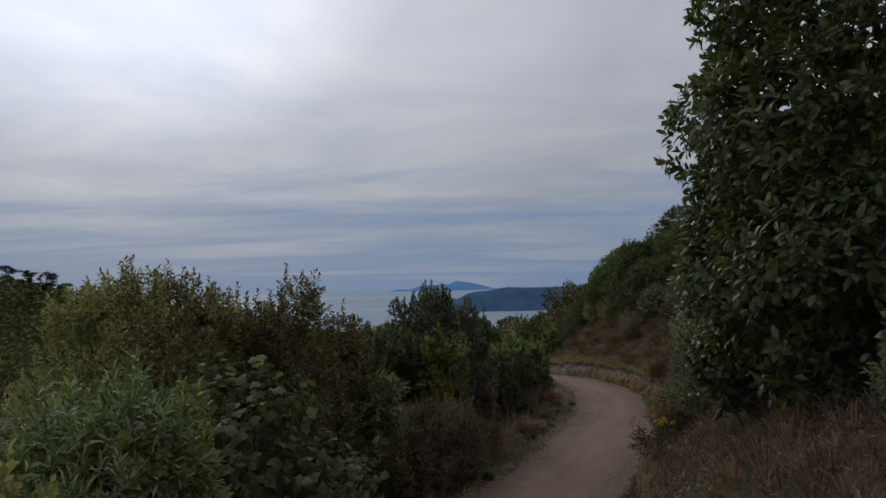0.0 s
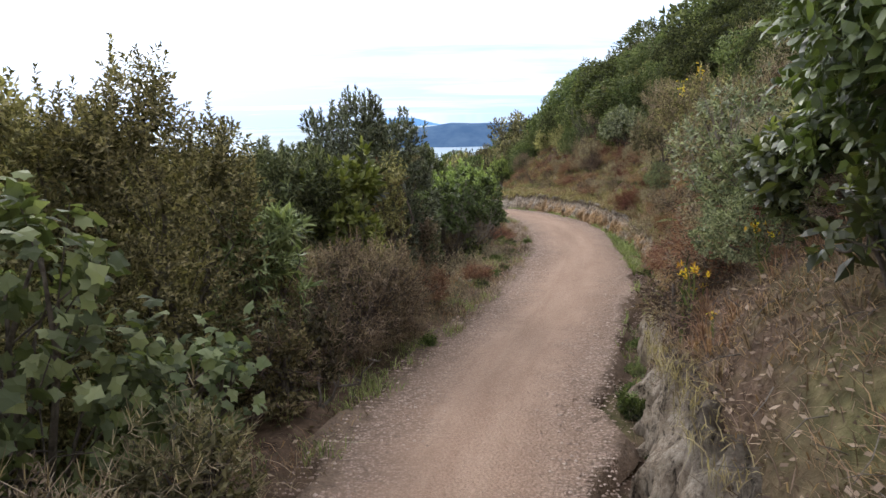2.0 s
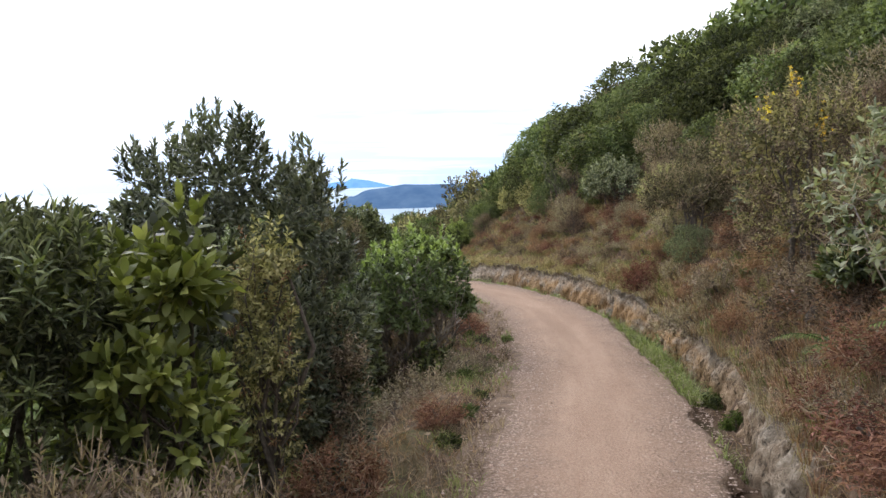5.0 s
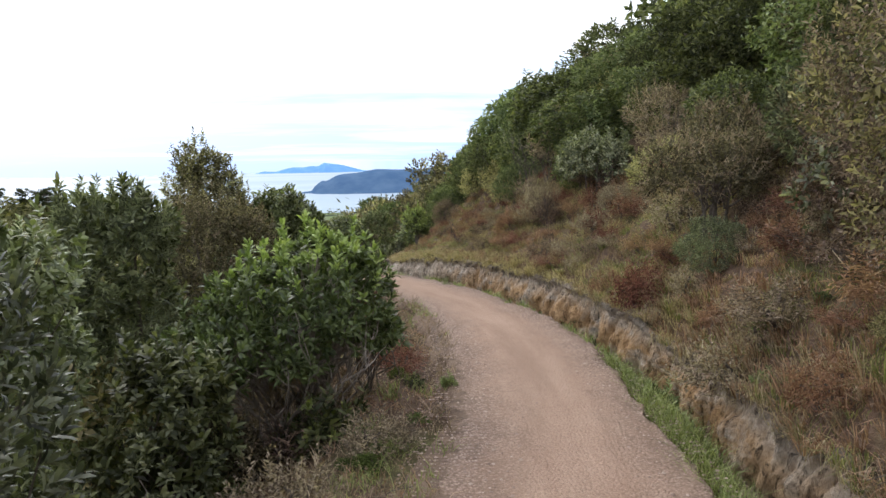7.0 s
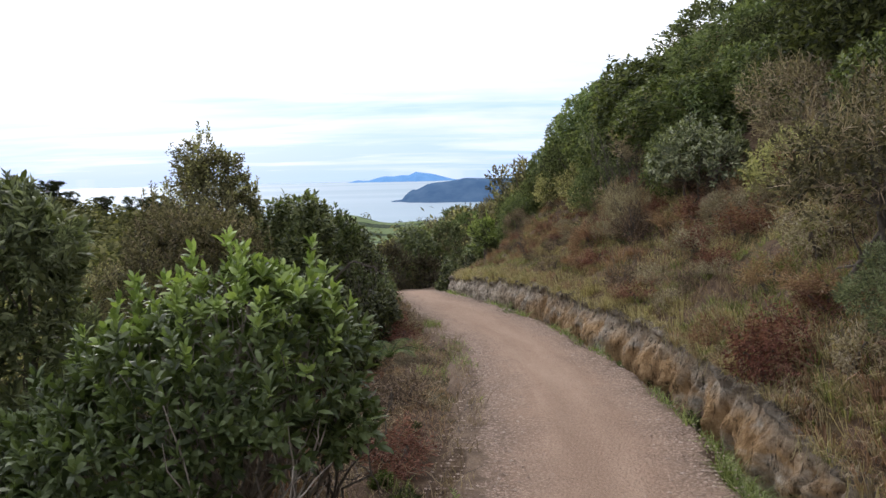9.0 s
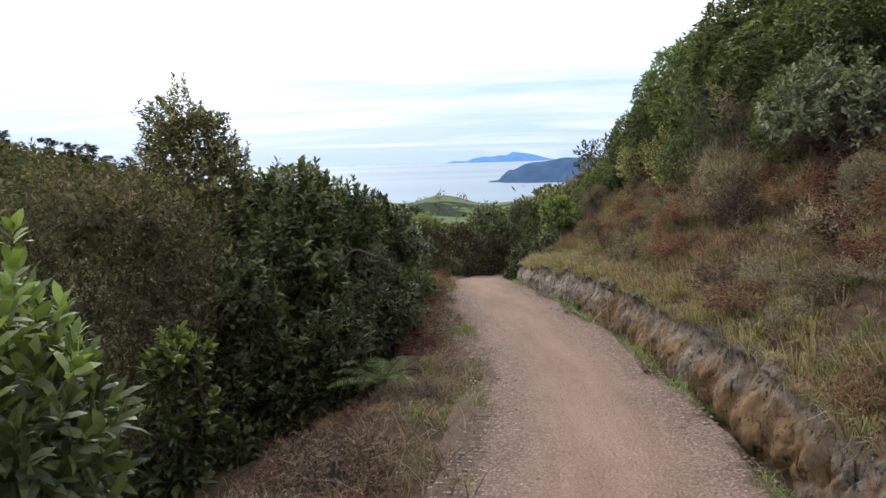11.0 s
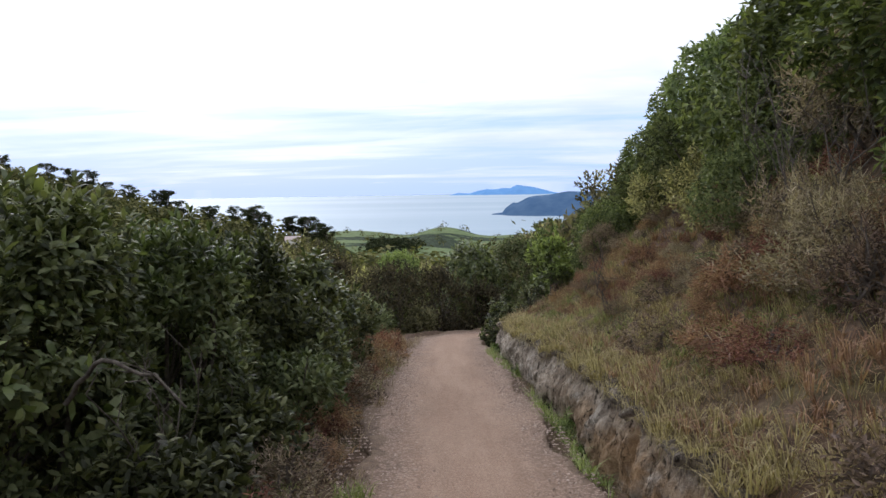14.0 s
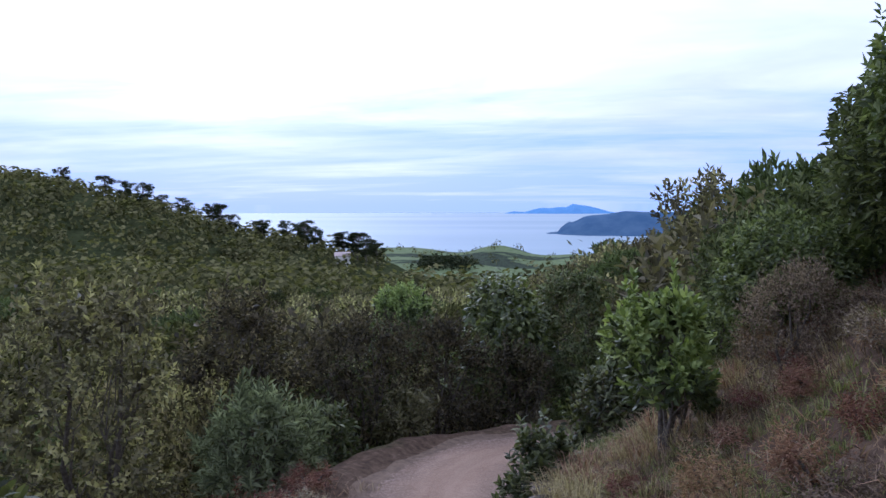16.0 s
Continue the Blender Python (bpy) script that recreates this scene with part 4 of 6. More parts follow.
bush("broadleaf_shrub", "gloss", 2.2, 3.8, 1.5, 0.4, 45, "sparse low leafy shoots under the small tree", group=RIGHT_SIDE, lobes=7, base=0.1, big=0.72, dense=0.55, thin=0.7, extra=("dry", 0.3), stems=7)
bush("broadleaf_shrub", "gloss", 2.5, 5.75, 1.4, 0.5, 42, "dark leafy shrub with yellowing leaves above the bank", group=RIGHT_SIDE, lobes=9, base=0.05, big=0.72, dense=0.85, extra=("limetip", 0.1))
bush("olive_shrub", "olive", 2.75, 6.8, 1.25, 0.5, 43, "dull olive twiggy shrub above the bank", group=RIGHT_SIDE, lobes=9, base=0.05, extra=("umber", 0.4), stems=8)
bush("tangled_shrub", "silver", 3.7, 9.2, 1.75, 0.75, 21, "tangled pale green shrub with dead twigs on the slope", group=RIGHT_SIDE, lobes=14, base=0.1, big=1.0, dense=0.72, thin=0.8, extra=("dry", 0.4), stems=9, bark="deadwood")
bush("lance_leaf_shrub", "lime", 4.2, 10.4, 0.75, 0.5, 22, "light green shrub on the slope", group=RIGHT_SIDE, lobes=6, base=0.1)
gorse = bush("gorse_shrub", "fine", 4.45, 11.8, 1.95, 0.7, 30, "brown-green gorse with a few yellow flowers", group=RIGHT_SIDE, lobes=11, base=0.05, big=1.1, extra=("brown", 0.65))
rng = np.random.default_rng(38)
for dx, dy, z in ((-0.5, -0.3, 1.75), (-0.3, -0.4, 1.95), (-0.15, -0.55, 1.6)):
    C = np.array([dx, dy, z - gorse.matrix_basis.translation.z]) + rng.normal(0, 1, (15, 3)) * np.array([0.03, 0.03, 0.06])
    v, f = leaves(rng, C, unit(rng.normal(0, 1, C.shape) + np.array([0, 0, 0.4])), "silver", 0.32, 0.8)
    part("flower_spray", mesh_np("flower_spray", v, f, M["flower"]), gorse, "bright yellow gorse flowers")["kind"] = "stuff"
bush("twiggy_shrub", "umber", 5.35, 15.5, 1.35, 0.7, 23, "dark brown twiggy half-dead shrub", group=RIGHT_SIDE, lobes=11, base=0.35, extra=("dry", 0.4), big=1.1)
bush("olive_shrub", "olive", 6.0, 14.7, 1.9, 0.65, 36, "dull grey-green shrub on the slope", group=RIGHT_SIDE, lobes=9, base=0.05, extra=("umber", 0.6), big=1.3)
bush("tea_tree_shrub", "umber", 6.05, 16.4, 1.7, 0.6, 37, "dark brown tea-tree shrub on the slope", group=RIGHT_SIDE, lobes=9, base=0.05, extra=("dry", 0.3), big=1.3)
bush("twiggy_shrub", "brown", 5.35, 13.1, 1.6, 0.65, 24, "brown twiggy shrub with grey-green shoots on the slope", group=RIGHT_SIDE, lobes=12, base=0.02, extra=("silver", 0.2), big=1.15)
for k, (x, y, top, r) in enumerate([(5.75, 22.0, 0.6, 0.5), (5.6, 21.3, 0.4, 0.42), (5.95, 23.1, 0.75, 0.5)]):
    bush("dead_shrub", "dry", x, y, top, r, 681 + k, "grey-brown dead twiggy shrub on the slope", group=RIGHT_SIDE, lobes=8, base=0.05, dense=0.9, extra=("brown", 0.65), stems=8)
bush("silver_leaf_shrub", "silver", 6.2, 20.6, 1.45, 0.75, 25, "silvery grey-leaved daisy shrub", group=RIGHT_SIDE, lobes=7, base=0.3, big=1.2)
bush("yellow_green_shrub", "lime", 4.4, 29.75, -0.2, 0.38, 26, "small yellow-green shrub on the slope", group=RIGHT_SIDE, lobes=6, base=0.1, tips=("limetip", 0.6))
bush("track_corner_shrub", "broad", 3.5, 30.6, -1.5, 0.36, 27, "small green shrub at the corner of the bank", group=RIGHT_SIDE, lobes=5, base=0.02)

# templates for the thickets on both sides
SORTS = [("green_shrub", "tree", "dense mid-green broad-leaved shrub"), ("green_shrub", "broad", "dense dark green leathery shrub"), ("light_green_shrub", "lime", "light green leafy hillside shrub"),
         ("tea_tree_shrub", "fine", "brown-green fine-leaved tea-tree shrub"), ("olive_shrub", "olive", "dull olive-green narrow-leaved shrub"), ("twiggy_shrub", "brown", "brown twiggy half-bare shrub"),
         ("silver_leaf_shrub", "silver", "grey-green soft-leaved daisy shrub")]
TEMPL = []
for k, (nm, kd, lab) in enumerate(SORTS):
    for v_ in range(2):
        bg_ = {"fine": 2.1, "olive": 2.0, "brown": 2.1, "tree": 0.88, "silver": 1.4}.get(kd, 1.12)
        TEMPL.append((kd, shrub(nm, kd, 1.0, 1.4, 100 + 10 * k + v_, lobes=9, base=0.03, label=lab, big=bg_, thin=0.58 if kd in ("tree", "broad", "lime") else 0.8, far=True, shoots=0.03, stems=4, extra=("dry", 0.25) if kd == "brown" else None)))
for k, (nm, kd, lab) in enumerate([SORTS[1], SORTS[3], SORTS[4], SORTS[5], SORTS[0], SORTS[2]]):
    TEMPL.append((kd + " near", shrub(nm, kd, 0.85, 1.4, 200 + k, lobes=9, base=0.03, label=lab, big={"fine": 1.6, "olive": 1.4, "brown": 1.6}.get(kd, 0.74), thin=0.75, far=True, shoots=0.04, stems=4)))
for k, (nm, kd, lab) in enumerate([SORTS[0], SORTS[1], SORTS[3]]):
    TEMPL.append((kd + " far", shrub(nm, kd, 1.0, 1.4, 220 + k, lobes=8, base=0.03, label=lab, big={"fine": 2.7}.get(kd, 1.9), thin=0.7, far=True, shoots=0.0, stems=3)))
used = set()


def skyline(x, y):
    """Height that the tops of the hillside shrubs keep below, past the bend."""
    az = math.degrees(math.atan2(x - 3.53, y - 17.8))
    slope = float(np.interp(az, [0, 4, 7.8, 9.9, 12, 14.4, 17.8, 22.6, 30], [-0.03, -0.01, 0.016, 0.061, 0.115, 0.177, 0.205, 0.245, 0.3]))
    return 0.65 + math.hypot(x - 3.53, y - 17.8) * slope


def plant(kinds, weights, x, y, turn, scale, tall, group):
    kd = kinds[int(np.searchsorted(np.cumsum(weights) / sum(weights), PICK.random()))]
    if kd in ("fine", "silver") and 5.8 < x < 6.8 and 21 < y < 24.5:
        kd = "tree" if kd == "fine" else "brown"
    cands = [q for q, (a, _) in enumerate(TEMPL) if a == kd]
    q = cands[int(PICK.integers(0, len(cands)))]
    z = float(land(x, y)[0]) - 0.06
    if y > 22 and 4 < x < 3.53 + 0.34 * (y - 17.8):
        room = max(skyline(x - (0.55 if y > 26 else 0.3) * scale, y) + 0.2 - z, 0.4)
        if scale * tall * 1.4 > room:
            scale = min(scale, max(room / 1.1, 0.5))
            tall = room / 1.4 / scale
    m_ = pose(x, y, z, 0, 0, turn) @ Matrix.Diagonal((scale, scale, scale * tall, 1))
    if q in used:
        t = again(TEMPL[q][1], m_)
    else:
        used.add(q)
        t = TEMPL[q][1]
        t.matrix_basis = m_
    t["group"] = group
    return t


PICK = np.random.default_rng(11)


def scatter(n, x0, x1, y0, y1, gap, ok):
    """Random places no nearer to one another than gap."""
    got = []
    for _ in range(n):
        x, y = PICK.uniform(x0, x1), PICK.uniform(y0, y1)
        if ok(x, y) and all((x - a) ** 2 + (y - b) ** 2 > gap ** 2 for a, b in got):
            got.append((x, y))
    return got


OWN = [(2.6, 4.4, 1.2), (3.75, 9.3, 0.8), (4.2, 10.4, 0.7), (4.3, 11.75, 1.0), (5.3, 15.5, 0.9), (5.35, 13.1, 0.8), (6.0, 14.7, 0.7), (6.05, 16.4, 0.7), (6.2, 20.6, 0.9), (4.4, 29.75, 0.6), (5.75, 23.2, 0.95)]


def uphill(x, y):
    i, off = to_track(x, y)
    u = off[0] - LINE[i[0], 3] - 0.34
    return u > np.interp(y, [0, 8, 12, 14, 18, 30, 34], [0.9, 0.8, 1.3, 1.5, 1.7, 1.9, 0.9]) and y < 35.5 and all((x - a) ** 2 + (y - b) ** 2 > r * r for a, b, r in OWN)


for x, y in scatter(3200, 1.5, 9.5, -1, 35, 0.82, uphill):
    i, off = to_track(x, y)
    u = off[0] - LINE[i[0], 3]
    low = np.clip((u - 1.4) / 1.7, 0, 1)
    plant(["tree", "broad", "lime", "fine", "olive", "brown", "silver"], [3.5 * low, 2.5 * low, 0.7 * low, 1.6, 0.8, 2.8 - 1.7 * low, 0.25], x, y, PICK.uniform(0, 360),
          (0.36 + 0.55 * low) * PICK.uniform(0.8, 1.2), PICK.uniform(0.85, 1.15), RIGHT_SIDE)
for kd, x, y, top, r in [("tree near", 7.3, 25.8, 3.2, 1.5), ("broad near", 6.95, 27.6, 2.05, 1.1), ("broad", 7.9, 19.6, 3.6, 1.2), ("tree near", 7.8, 28.4, 3.2, 1.5), ("tree near", 6.6, 30.6, 0.85, 1.1), ("broad", 8.4, 23.9, 3.8, 1.3), ("tree near", 6.9, 22.8, 2.5, 1.25),
                           ("broad near", 6.0, 32.0, 0.7, 1.15), ("tree near", 7.4, 31.5, 1.9, 1.4), ("tree near", 6.1, 29.4, 0.6, 0.85), ("brown near", 5.2, 29.6, -0.35, 0.42), ("tree near", 6.9, 31.1, 2.9, 1.2), ("tree near", 6.7, 29.2, 2.4, 1.1), ("tree near", 7.1, 28.3, 3.1, 1.2), ("broad", 9.3, 26.5, 4.5, 1.4), ("tree", 9.9, 22.5, 4.8, 1.4), ("broad", 8.6, 20.5, 3.7, 1.2), ("tree", 8.6, 30.0, 3.6, 1.3), ("tree near", 5.5, 30.8, 0.0, 0.75)]:
    z = float(land(x, y)[0])
    plant([kd], [1.0], x, y, PICK.uniform(0, 360), r * 1.1, min(max(top - z, 0.8) / 1.45 / r / 1.1, 1.35), RIGHT_SIDE)
for x, y in scatter(300, 9.5, 22, 14, 60, 2.3, lambda x, y: True):
    plant(["tree far", "broad far", "fine far"], [3, 2, 1], x, y, PICK.uniform(0, 360), PICK.uniform(1.1, 1.5), 1.1, RIGHT_SIDE)

for x, y in scatter(900, 1.6, 6.5, 5, 27, 0.55, lambda x, y: True):
    i, off = to_track(x, y)
    u = off[0] - LINE[i[0], 3] - 0.42
    if 0.3 < u < (1.5 if y < 18 else 2.0) and (y < 18 or u > 1.0) and PICK.random() < 0.55:
        plant(["brown near", "fine near", "olive near", "lime near", "silver"], [3, 1.6, 1.2, 0.5, 0.4] if y < 12 else [3, 1.2, 0.3, 0.1, 0], x, y, PICK.uniform(0, 360), PICK.uniform(0.2, 0.4), PICK.uniform(0.6, 1.0), RIGHT_SIDE)

LOWER = [(-2.0, 3.8, 1.0), (-1.75, 5, 0.9), (-1.0, 5.9, 0.6), (-1.35, 7.2, 0.8), (-2.75, 6.6, 0.9), (-0.8, 7.3, 0.6), (-0.15, 7.9, 0.8), (-1, 9.3, 0.8), (-0.15, 9.2, 0.6), (-0.35, 11, 0.9), (1.3, 15, 1.5),
         (-0.75, 13.6, 1.0), (0.1, 18.4, 1.1), (1, 21.1, 1.2), (1.15, 23.6, 1.1), (1.35, 26.6, 1.0), (-0.2, 21.3, 0.9), (0.9, 18.0, 1.3), (0.6, 19.9, 1.1), (-1.3, 6.3, 0.8), (-0.45, 16.4, 0.9), (-2.2, 9.0, 0.9), (0.6, 29.3, 1), (-0.6, 30.4, 1), (-0.3, 33.8, 1), (0.85, 34.6, 1), (1.85, 35.6, 1), (2.65, 37.4, 1.3), (3.9, 37.9, 1), (0.1, 40.5, 1), (0.85, 33.1, 0.9), (0.65, 31.5, 0.9), (3.0, 36.2, 1)]


def downhill(x, y):
    i, off = to_track(x, y)
    d = -off[0] - LINE[i[0], 3]
    return d > np.interp(y, [0, 10, 14, 30], [1.0, 1.2, 2.2, 1.7]) and all((x - a) ** 2 + (y - b) ** 2 > r * r for a, b, r in LOWER)


for x, y in scatter(1500, -5, -1, 1, 14, 0.95, downhill) + scatter(1300, -8, 4, 8, 42, 1.3, downhill):
    i, off = to_track(x, y)
    d = -off[0] - LINE[i[0], 3]
    z = float(land(x, y)[0])
    top = LINE[i[0], 2] + float(np.interp(y, [5, 7.5, 8.5, 12], [1.5, 1.2, 0.8, 1.0])) - 0.1 * d + PICK.uniform(-0.35, 0.35)
    h = max(top - z, 0.8)
    sc = np.clip(h / 1.5, 0.55, 1.1)
    if d < 2.6 and y < 30:
        plant(["broad near", "fine near", "olive near", "brown near"], [1.2, 3, 1, 1], x, y, PICK.uniform(0, 360), sc, np.clip(h / 1.55 / sc, 0.7, 1.6), LEFT)
    else:
        plant(["tree", "broad", "lime", "fine", "olive"] if y > 22 else ["tree far", "broad far", "fine far"], [1.2, 2, 0.8, 4, 0.15] if y > 22 else [1, 1.5, 3], x, y, PICK.uniform(0, 360), max(sc, 0.8), np.clip(h / 1.55 / max(sc, 0.8), 0.7, 1.6), LEFT)

for q, (a, t) in enumerate(TEMPL):
    if q not in used:
        for ob in list(t.children) + [t]:
            bpy.data.objects.remove(ob)

# valley trees and the far bush
FAR = []
for k, kd in enumerate(("umber", "umber", "far", "lime") * 2):
    FAR.append(shrub("bush_tree", kd, 1.0, 1.7, 300 + k, lobes=7 if k < 4 else 10, base=0.1, label="rounded bush-clad valley tree", category="tree", group="trees in the valley", big={"umber": 4.0, "far": 2.4, "lime": 2.5}[kd] * (1.0 if k < 4 else 0.66), thin=0.6 if k < 4 else 0.75, far=True, shoots=0.0, stems=3, extra=("fine", 0.4) if k % 4 == 0 else None))
first = [True] * 8
for x, y in scatter(1500, -45, 22, 37, 105, 3.1, lambda x, y: True) + scatter(260, -32, -8, 4, 37, 3.0, lambda x, y: True):
    q = int(PICK.integers(0, 4)) if PICK.random() < 0.75 else 0
    z = float(land(x, y)[0])
    az = math.degrees(math.atan2(x - 3.5, y - 17.8))
    top = z + PICK.uniform(1.5, 2.6) if y < 37 else 0.6 + math.hypot(x - 3.5, y - 17.8) * float(np.interp(az, [-40, -20, -5, 1.4, 2.3, 5.8, 7.9, 9.5, 11.9, 20], [-0.03, -0.07, -0.095, -0.058, -0.046, -0.018, 0.015, 0.05, 0.1, 0.2])) + PICK.uniform(-1.5, 0.15)
    s_ = min((top - z) / 1.7, 2.6)
    if s_ < 0.4:
        continue
    q += 4 * (37 < y < 62)
    wide = max(s_, 1.5) * PICK.uniform(0.8, 1.15)
    m_ = pose(x, y, z - 0.2, 0, 0, PICK.uniform(0, 360)) @ Matrix.Diagonal((wide, wide, s_, 1))
    if first[q]:
        FAR[q].matrix_basis, first[q] = m_, False
    else:
        again(FAR[q], m_)


def canopy(name, n, x0, x1, y0, y1, r0, r1, cards, mat, label, seed, test=None):
    """A far wood as one mesh of leafy domes."""
    rng = np.random.default_rng(seed)
    x, y = rng.uniform(x0, x1, n), rng.uniform(y0, y1, n)
    if test is not None:
        k = test(x, y)
        x, y = x[k], y[k]
    z = land(x, y)
    n = len(x)
    r = rng.uniform(r0, r1, n)
    u = unit(rng.normal(0, 1, (n, cards, 3)))
    u[..., 2] = np.abs(u[..., 2]) * 1.1 - 0.1
    P = np.stack([x, y, z], 1)[:, None] + u * (r[:, None] * rng.uniform(0.75, 1.1, (n, cards)))[..., None] * np.array([1, 1, 1.15])
    D = unit(u + rng.normal(0, 0.3, u.shape) + np.array([0, 0, 0.3]))
    a = unit(np.cross(D, rng.normal(0, 1, u.shape)))
    b = np.cross(D, a)
    s_ = np.minimum(r[:, None] * rng.uniform(0.12, 0.26, (n, cards)), 0.0042 * np.maximum(y, 60)[:, None])[..., None]
    v = np.stack([P + a * s_, P + b * s_ * 0.8, P - a * s_, P - b * s_ * 0.8], 2).reshape(-1, 3)
    f = (np.array([(0, 1, 2), (0, 2, 3)])[None] + (np.arange(n * cards) * 4)[:, None, None]).reshape(-1, 3)
    return tagged(new(name, mesh_np(name, v, f, mat)), label, "woodland", kind="stuff")


canopy("far_bush", 2600, -320, 60, 95, 320, 2.2, 5.4, 32, M["far"], "dark olive bush covering the far valley and ridge", 61, lambda x, y: (x < -62) | (y < 200))
canopy("near_valley_bush", 500, -90, -12, 20, 100, 1.3, 2.2, 50, M["far"], "olive bush filling the slope below the track", 62)
canopy("plantation", 110, -80, -48, 445, 490, 2.6, 4.4, 30, M["pine"], "dark block of plantation trees among paddocks", 66)
canopy("shore_trees", 520, -260, 160, 380, 600, 1.5, 3.6, 24, M["far"], "dark shelter trees among far green paddocks", 63, lambda x, y: fractal(x, y * 2, 45, 65) > 0.1)


# pines on the far ridge
def pine(seed, h, label):
    rng = np.random.default_rng(seed)
    t = tagged(new("pine_tree"), label, "pine tree", "pines on the far ridge")
    lean = rng.uniform(-0.08, 0.08)
    wood = [limb(rng, (0, 0, -1), (lean * h, 0, h * 0.92), 0.28, 0.08, 0.04)]
    P = []
    for k in range(30):
        a, z = rng.uniform(0, 6.28), h * rng.uniform(0.3, 0.95)
        d = h * rng.uniform(0.3, 1.0) * (0.2 + 0.3 * min(1.0, max(0.0, (z / h - 0.25) / 0.4)) - 0.25 * max(0.0, z / h - 0.8) / 0.2)
        tip = np.array([lean * h + d * math.cos(a), d * math.sin(a), z])
        wood.append(limb(rng, (lean * z, 0, z - 0.12 * h), tip, 0.1, 0.04))
        P.append(tip + rng.normal(0, 1, (34, 3)) * np.array([0.065, 0.065, 0.024]) * h)
    P = np.concatenate(P)
    v, f = join(wood)
    part("trunk", mesh_np("trunk", v, f, M["bark"], None, True), t)
    v, f = leaves(rng, P, unit(rng.normal(0, 1, P.shape) + np.array([0, 0, 0.6])), "broad", 4.6, 0.5, True)
    part("crown", mesh_np("crown", v, f, M["pine"]), t)
    return t


pines = [pine(400 + k, 7.5, "flat-topped dark pine on the far ridge") for k in range(3)]
for k, (x, y, s_) in enumerate([(-168, 286, 0.9), (-152, 284, 1.0), (-139, 290, 0.8), (-122, 286, 0.95), (-98, 292, 0.9), (-90, 290, 1.05), (-73, 296, 0.9), (-182, 280, 0.85), (-68, 300, 0.8), (-94, 300, 0.9), (-164, 292, 0.9), (-104, 284, 0.8), (-70, 290, 1.0), (-76, 292, 0.9), (-130, 296, 0.9), (-112, 300, 0.7),
                                (-86, 288, 0.8), (-66, 286, 0.9), (-150, 294, 0.7), (-118, 290, 0.7), (-64, 296, 0.8), (-80, 300, 0.75)]):
    m_ = pose(x, y, float(land(x, y)[0]) + 0.6, 0, 0, 70 * k) @ Matrix.Diagonal((s_ * 1.15, s_ * 1.15, s_ * 1.3, 1))
    if k < 3:
        pines[k].matrix_basis = m_
    else:
        again(pines[k % 3], m_)


# ---- ground cover ----
def blades(name, x, y, h0, h1, w, lean, mat, label, seed, kind="stuff", category="grass", z=None):
    """Grass blades: bent strips of two triangles and a tip."""
    rng = np.random.default_rng(seed)
    n = len(x)
    z = surface(x, y) if z is None else z
    a = rng.uniform(0, 6.28, n)
    h = rng.uniform(h0, h1, n)
    l = rng.normal(0, lean, (n, 2)) * h[:, None]
    s_ = np.stack([np.cos(a), np.sin(a)], 1) * w * 0.5
    base = np.stack([x, y, z - 0.01], 1)
    mid = base + np.concatenate([l * 0.4, (h * 0.6)[:, None]], 1)
    tip = base + np.concatenate([l * 1.3, (h * rng.uniform(0.75, 1.0, n))[:, None]], 1)
    s3 = np.concatenate([s_, np.zeros((n, 1))], 1)
    v = np.stack([base - s3, base + s3, mid + s3 * 0.8, mid - s3 * 0.8, tip], 1).reshape(-1, 3)
    f = (np.array([(0, 1, 2), (0, 2, 3), (3, 2, 4)])[None] + (np.arange(n) * 5)[:, None, None]).reshape(-1, 3)
    return tagged(new(name, mesh_np(name, v, f, mat)), label, category, kind=kind)


def along(n, lo, hi, y0, y1, seed, clump=0.0, right=True, thresh=-9, fs=0.5):
    """Places beside the track, lo to hi metres out from its edge, gathered in clumps where asked."""
    rng = np.random.default_rng(seed)
    k = np.where((LINE[:, 1] > y0) & (LINE[:, 1] < y1))[0]
    if clump:
        m_ = max(1, n // 24)
        ci, co_ = rng.choice(k, m_), rng.uniform(lo, hi, m_)
        i = np.repeat(ci, 24)
        o = np.repeat(co_, 24)
        jx, jy = rng.normal(0, clump, (2, len(i)))
    else:
        i, o = rng.choice(k, n), rng.uniform(lo, hi, n)
        jx = jy = rng.uniform(-0.05, 0.05, n)
    sg = 1 if right else -1
    x = LINE[i, 0] + RIGHT[i, 0] * sg * (LINE[i, 3] + o) + jx
    y = LINE[i, 1] + RIGHT[i, 1] * sg * (LINE[i, 3] + o) + jy
    _, off = to_track(x, y)
    keep = (np.abs(off) > LINE[_, 3] - 0.03) & (fractal(x, y, fs, seed + 90) > thresh)
    return x[keep], y[keep]


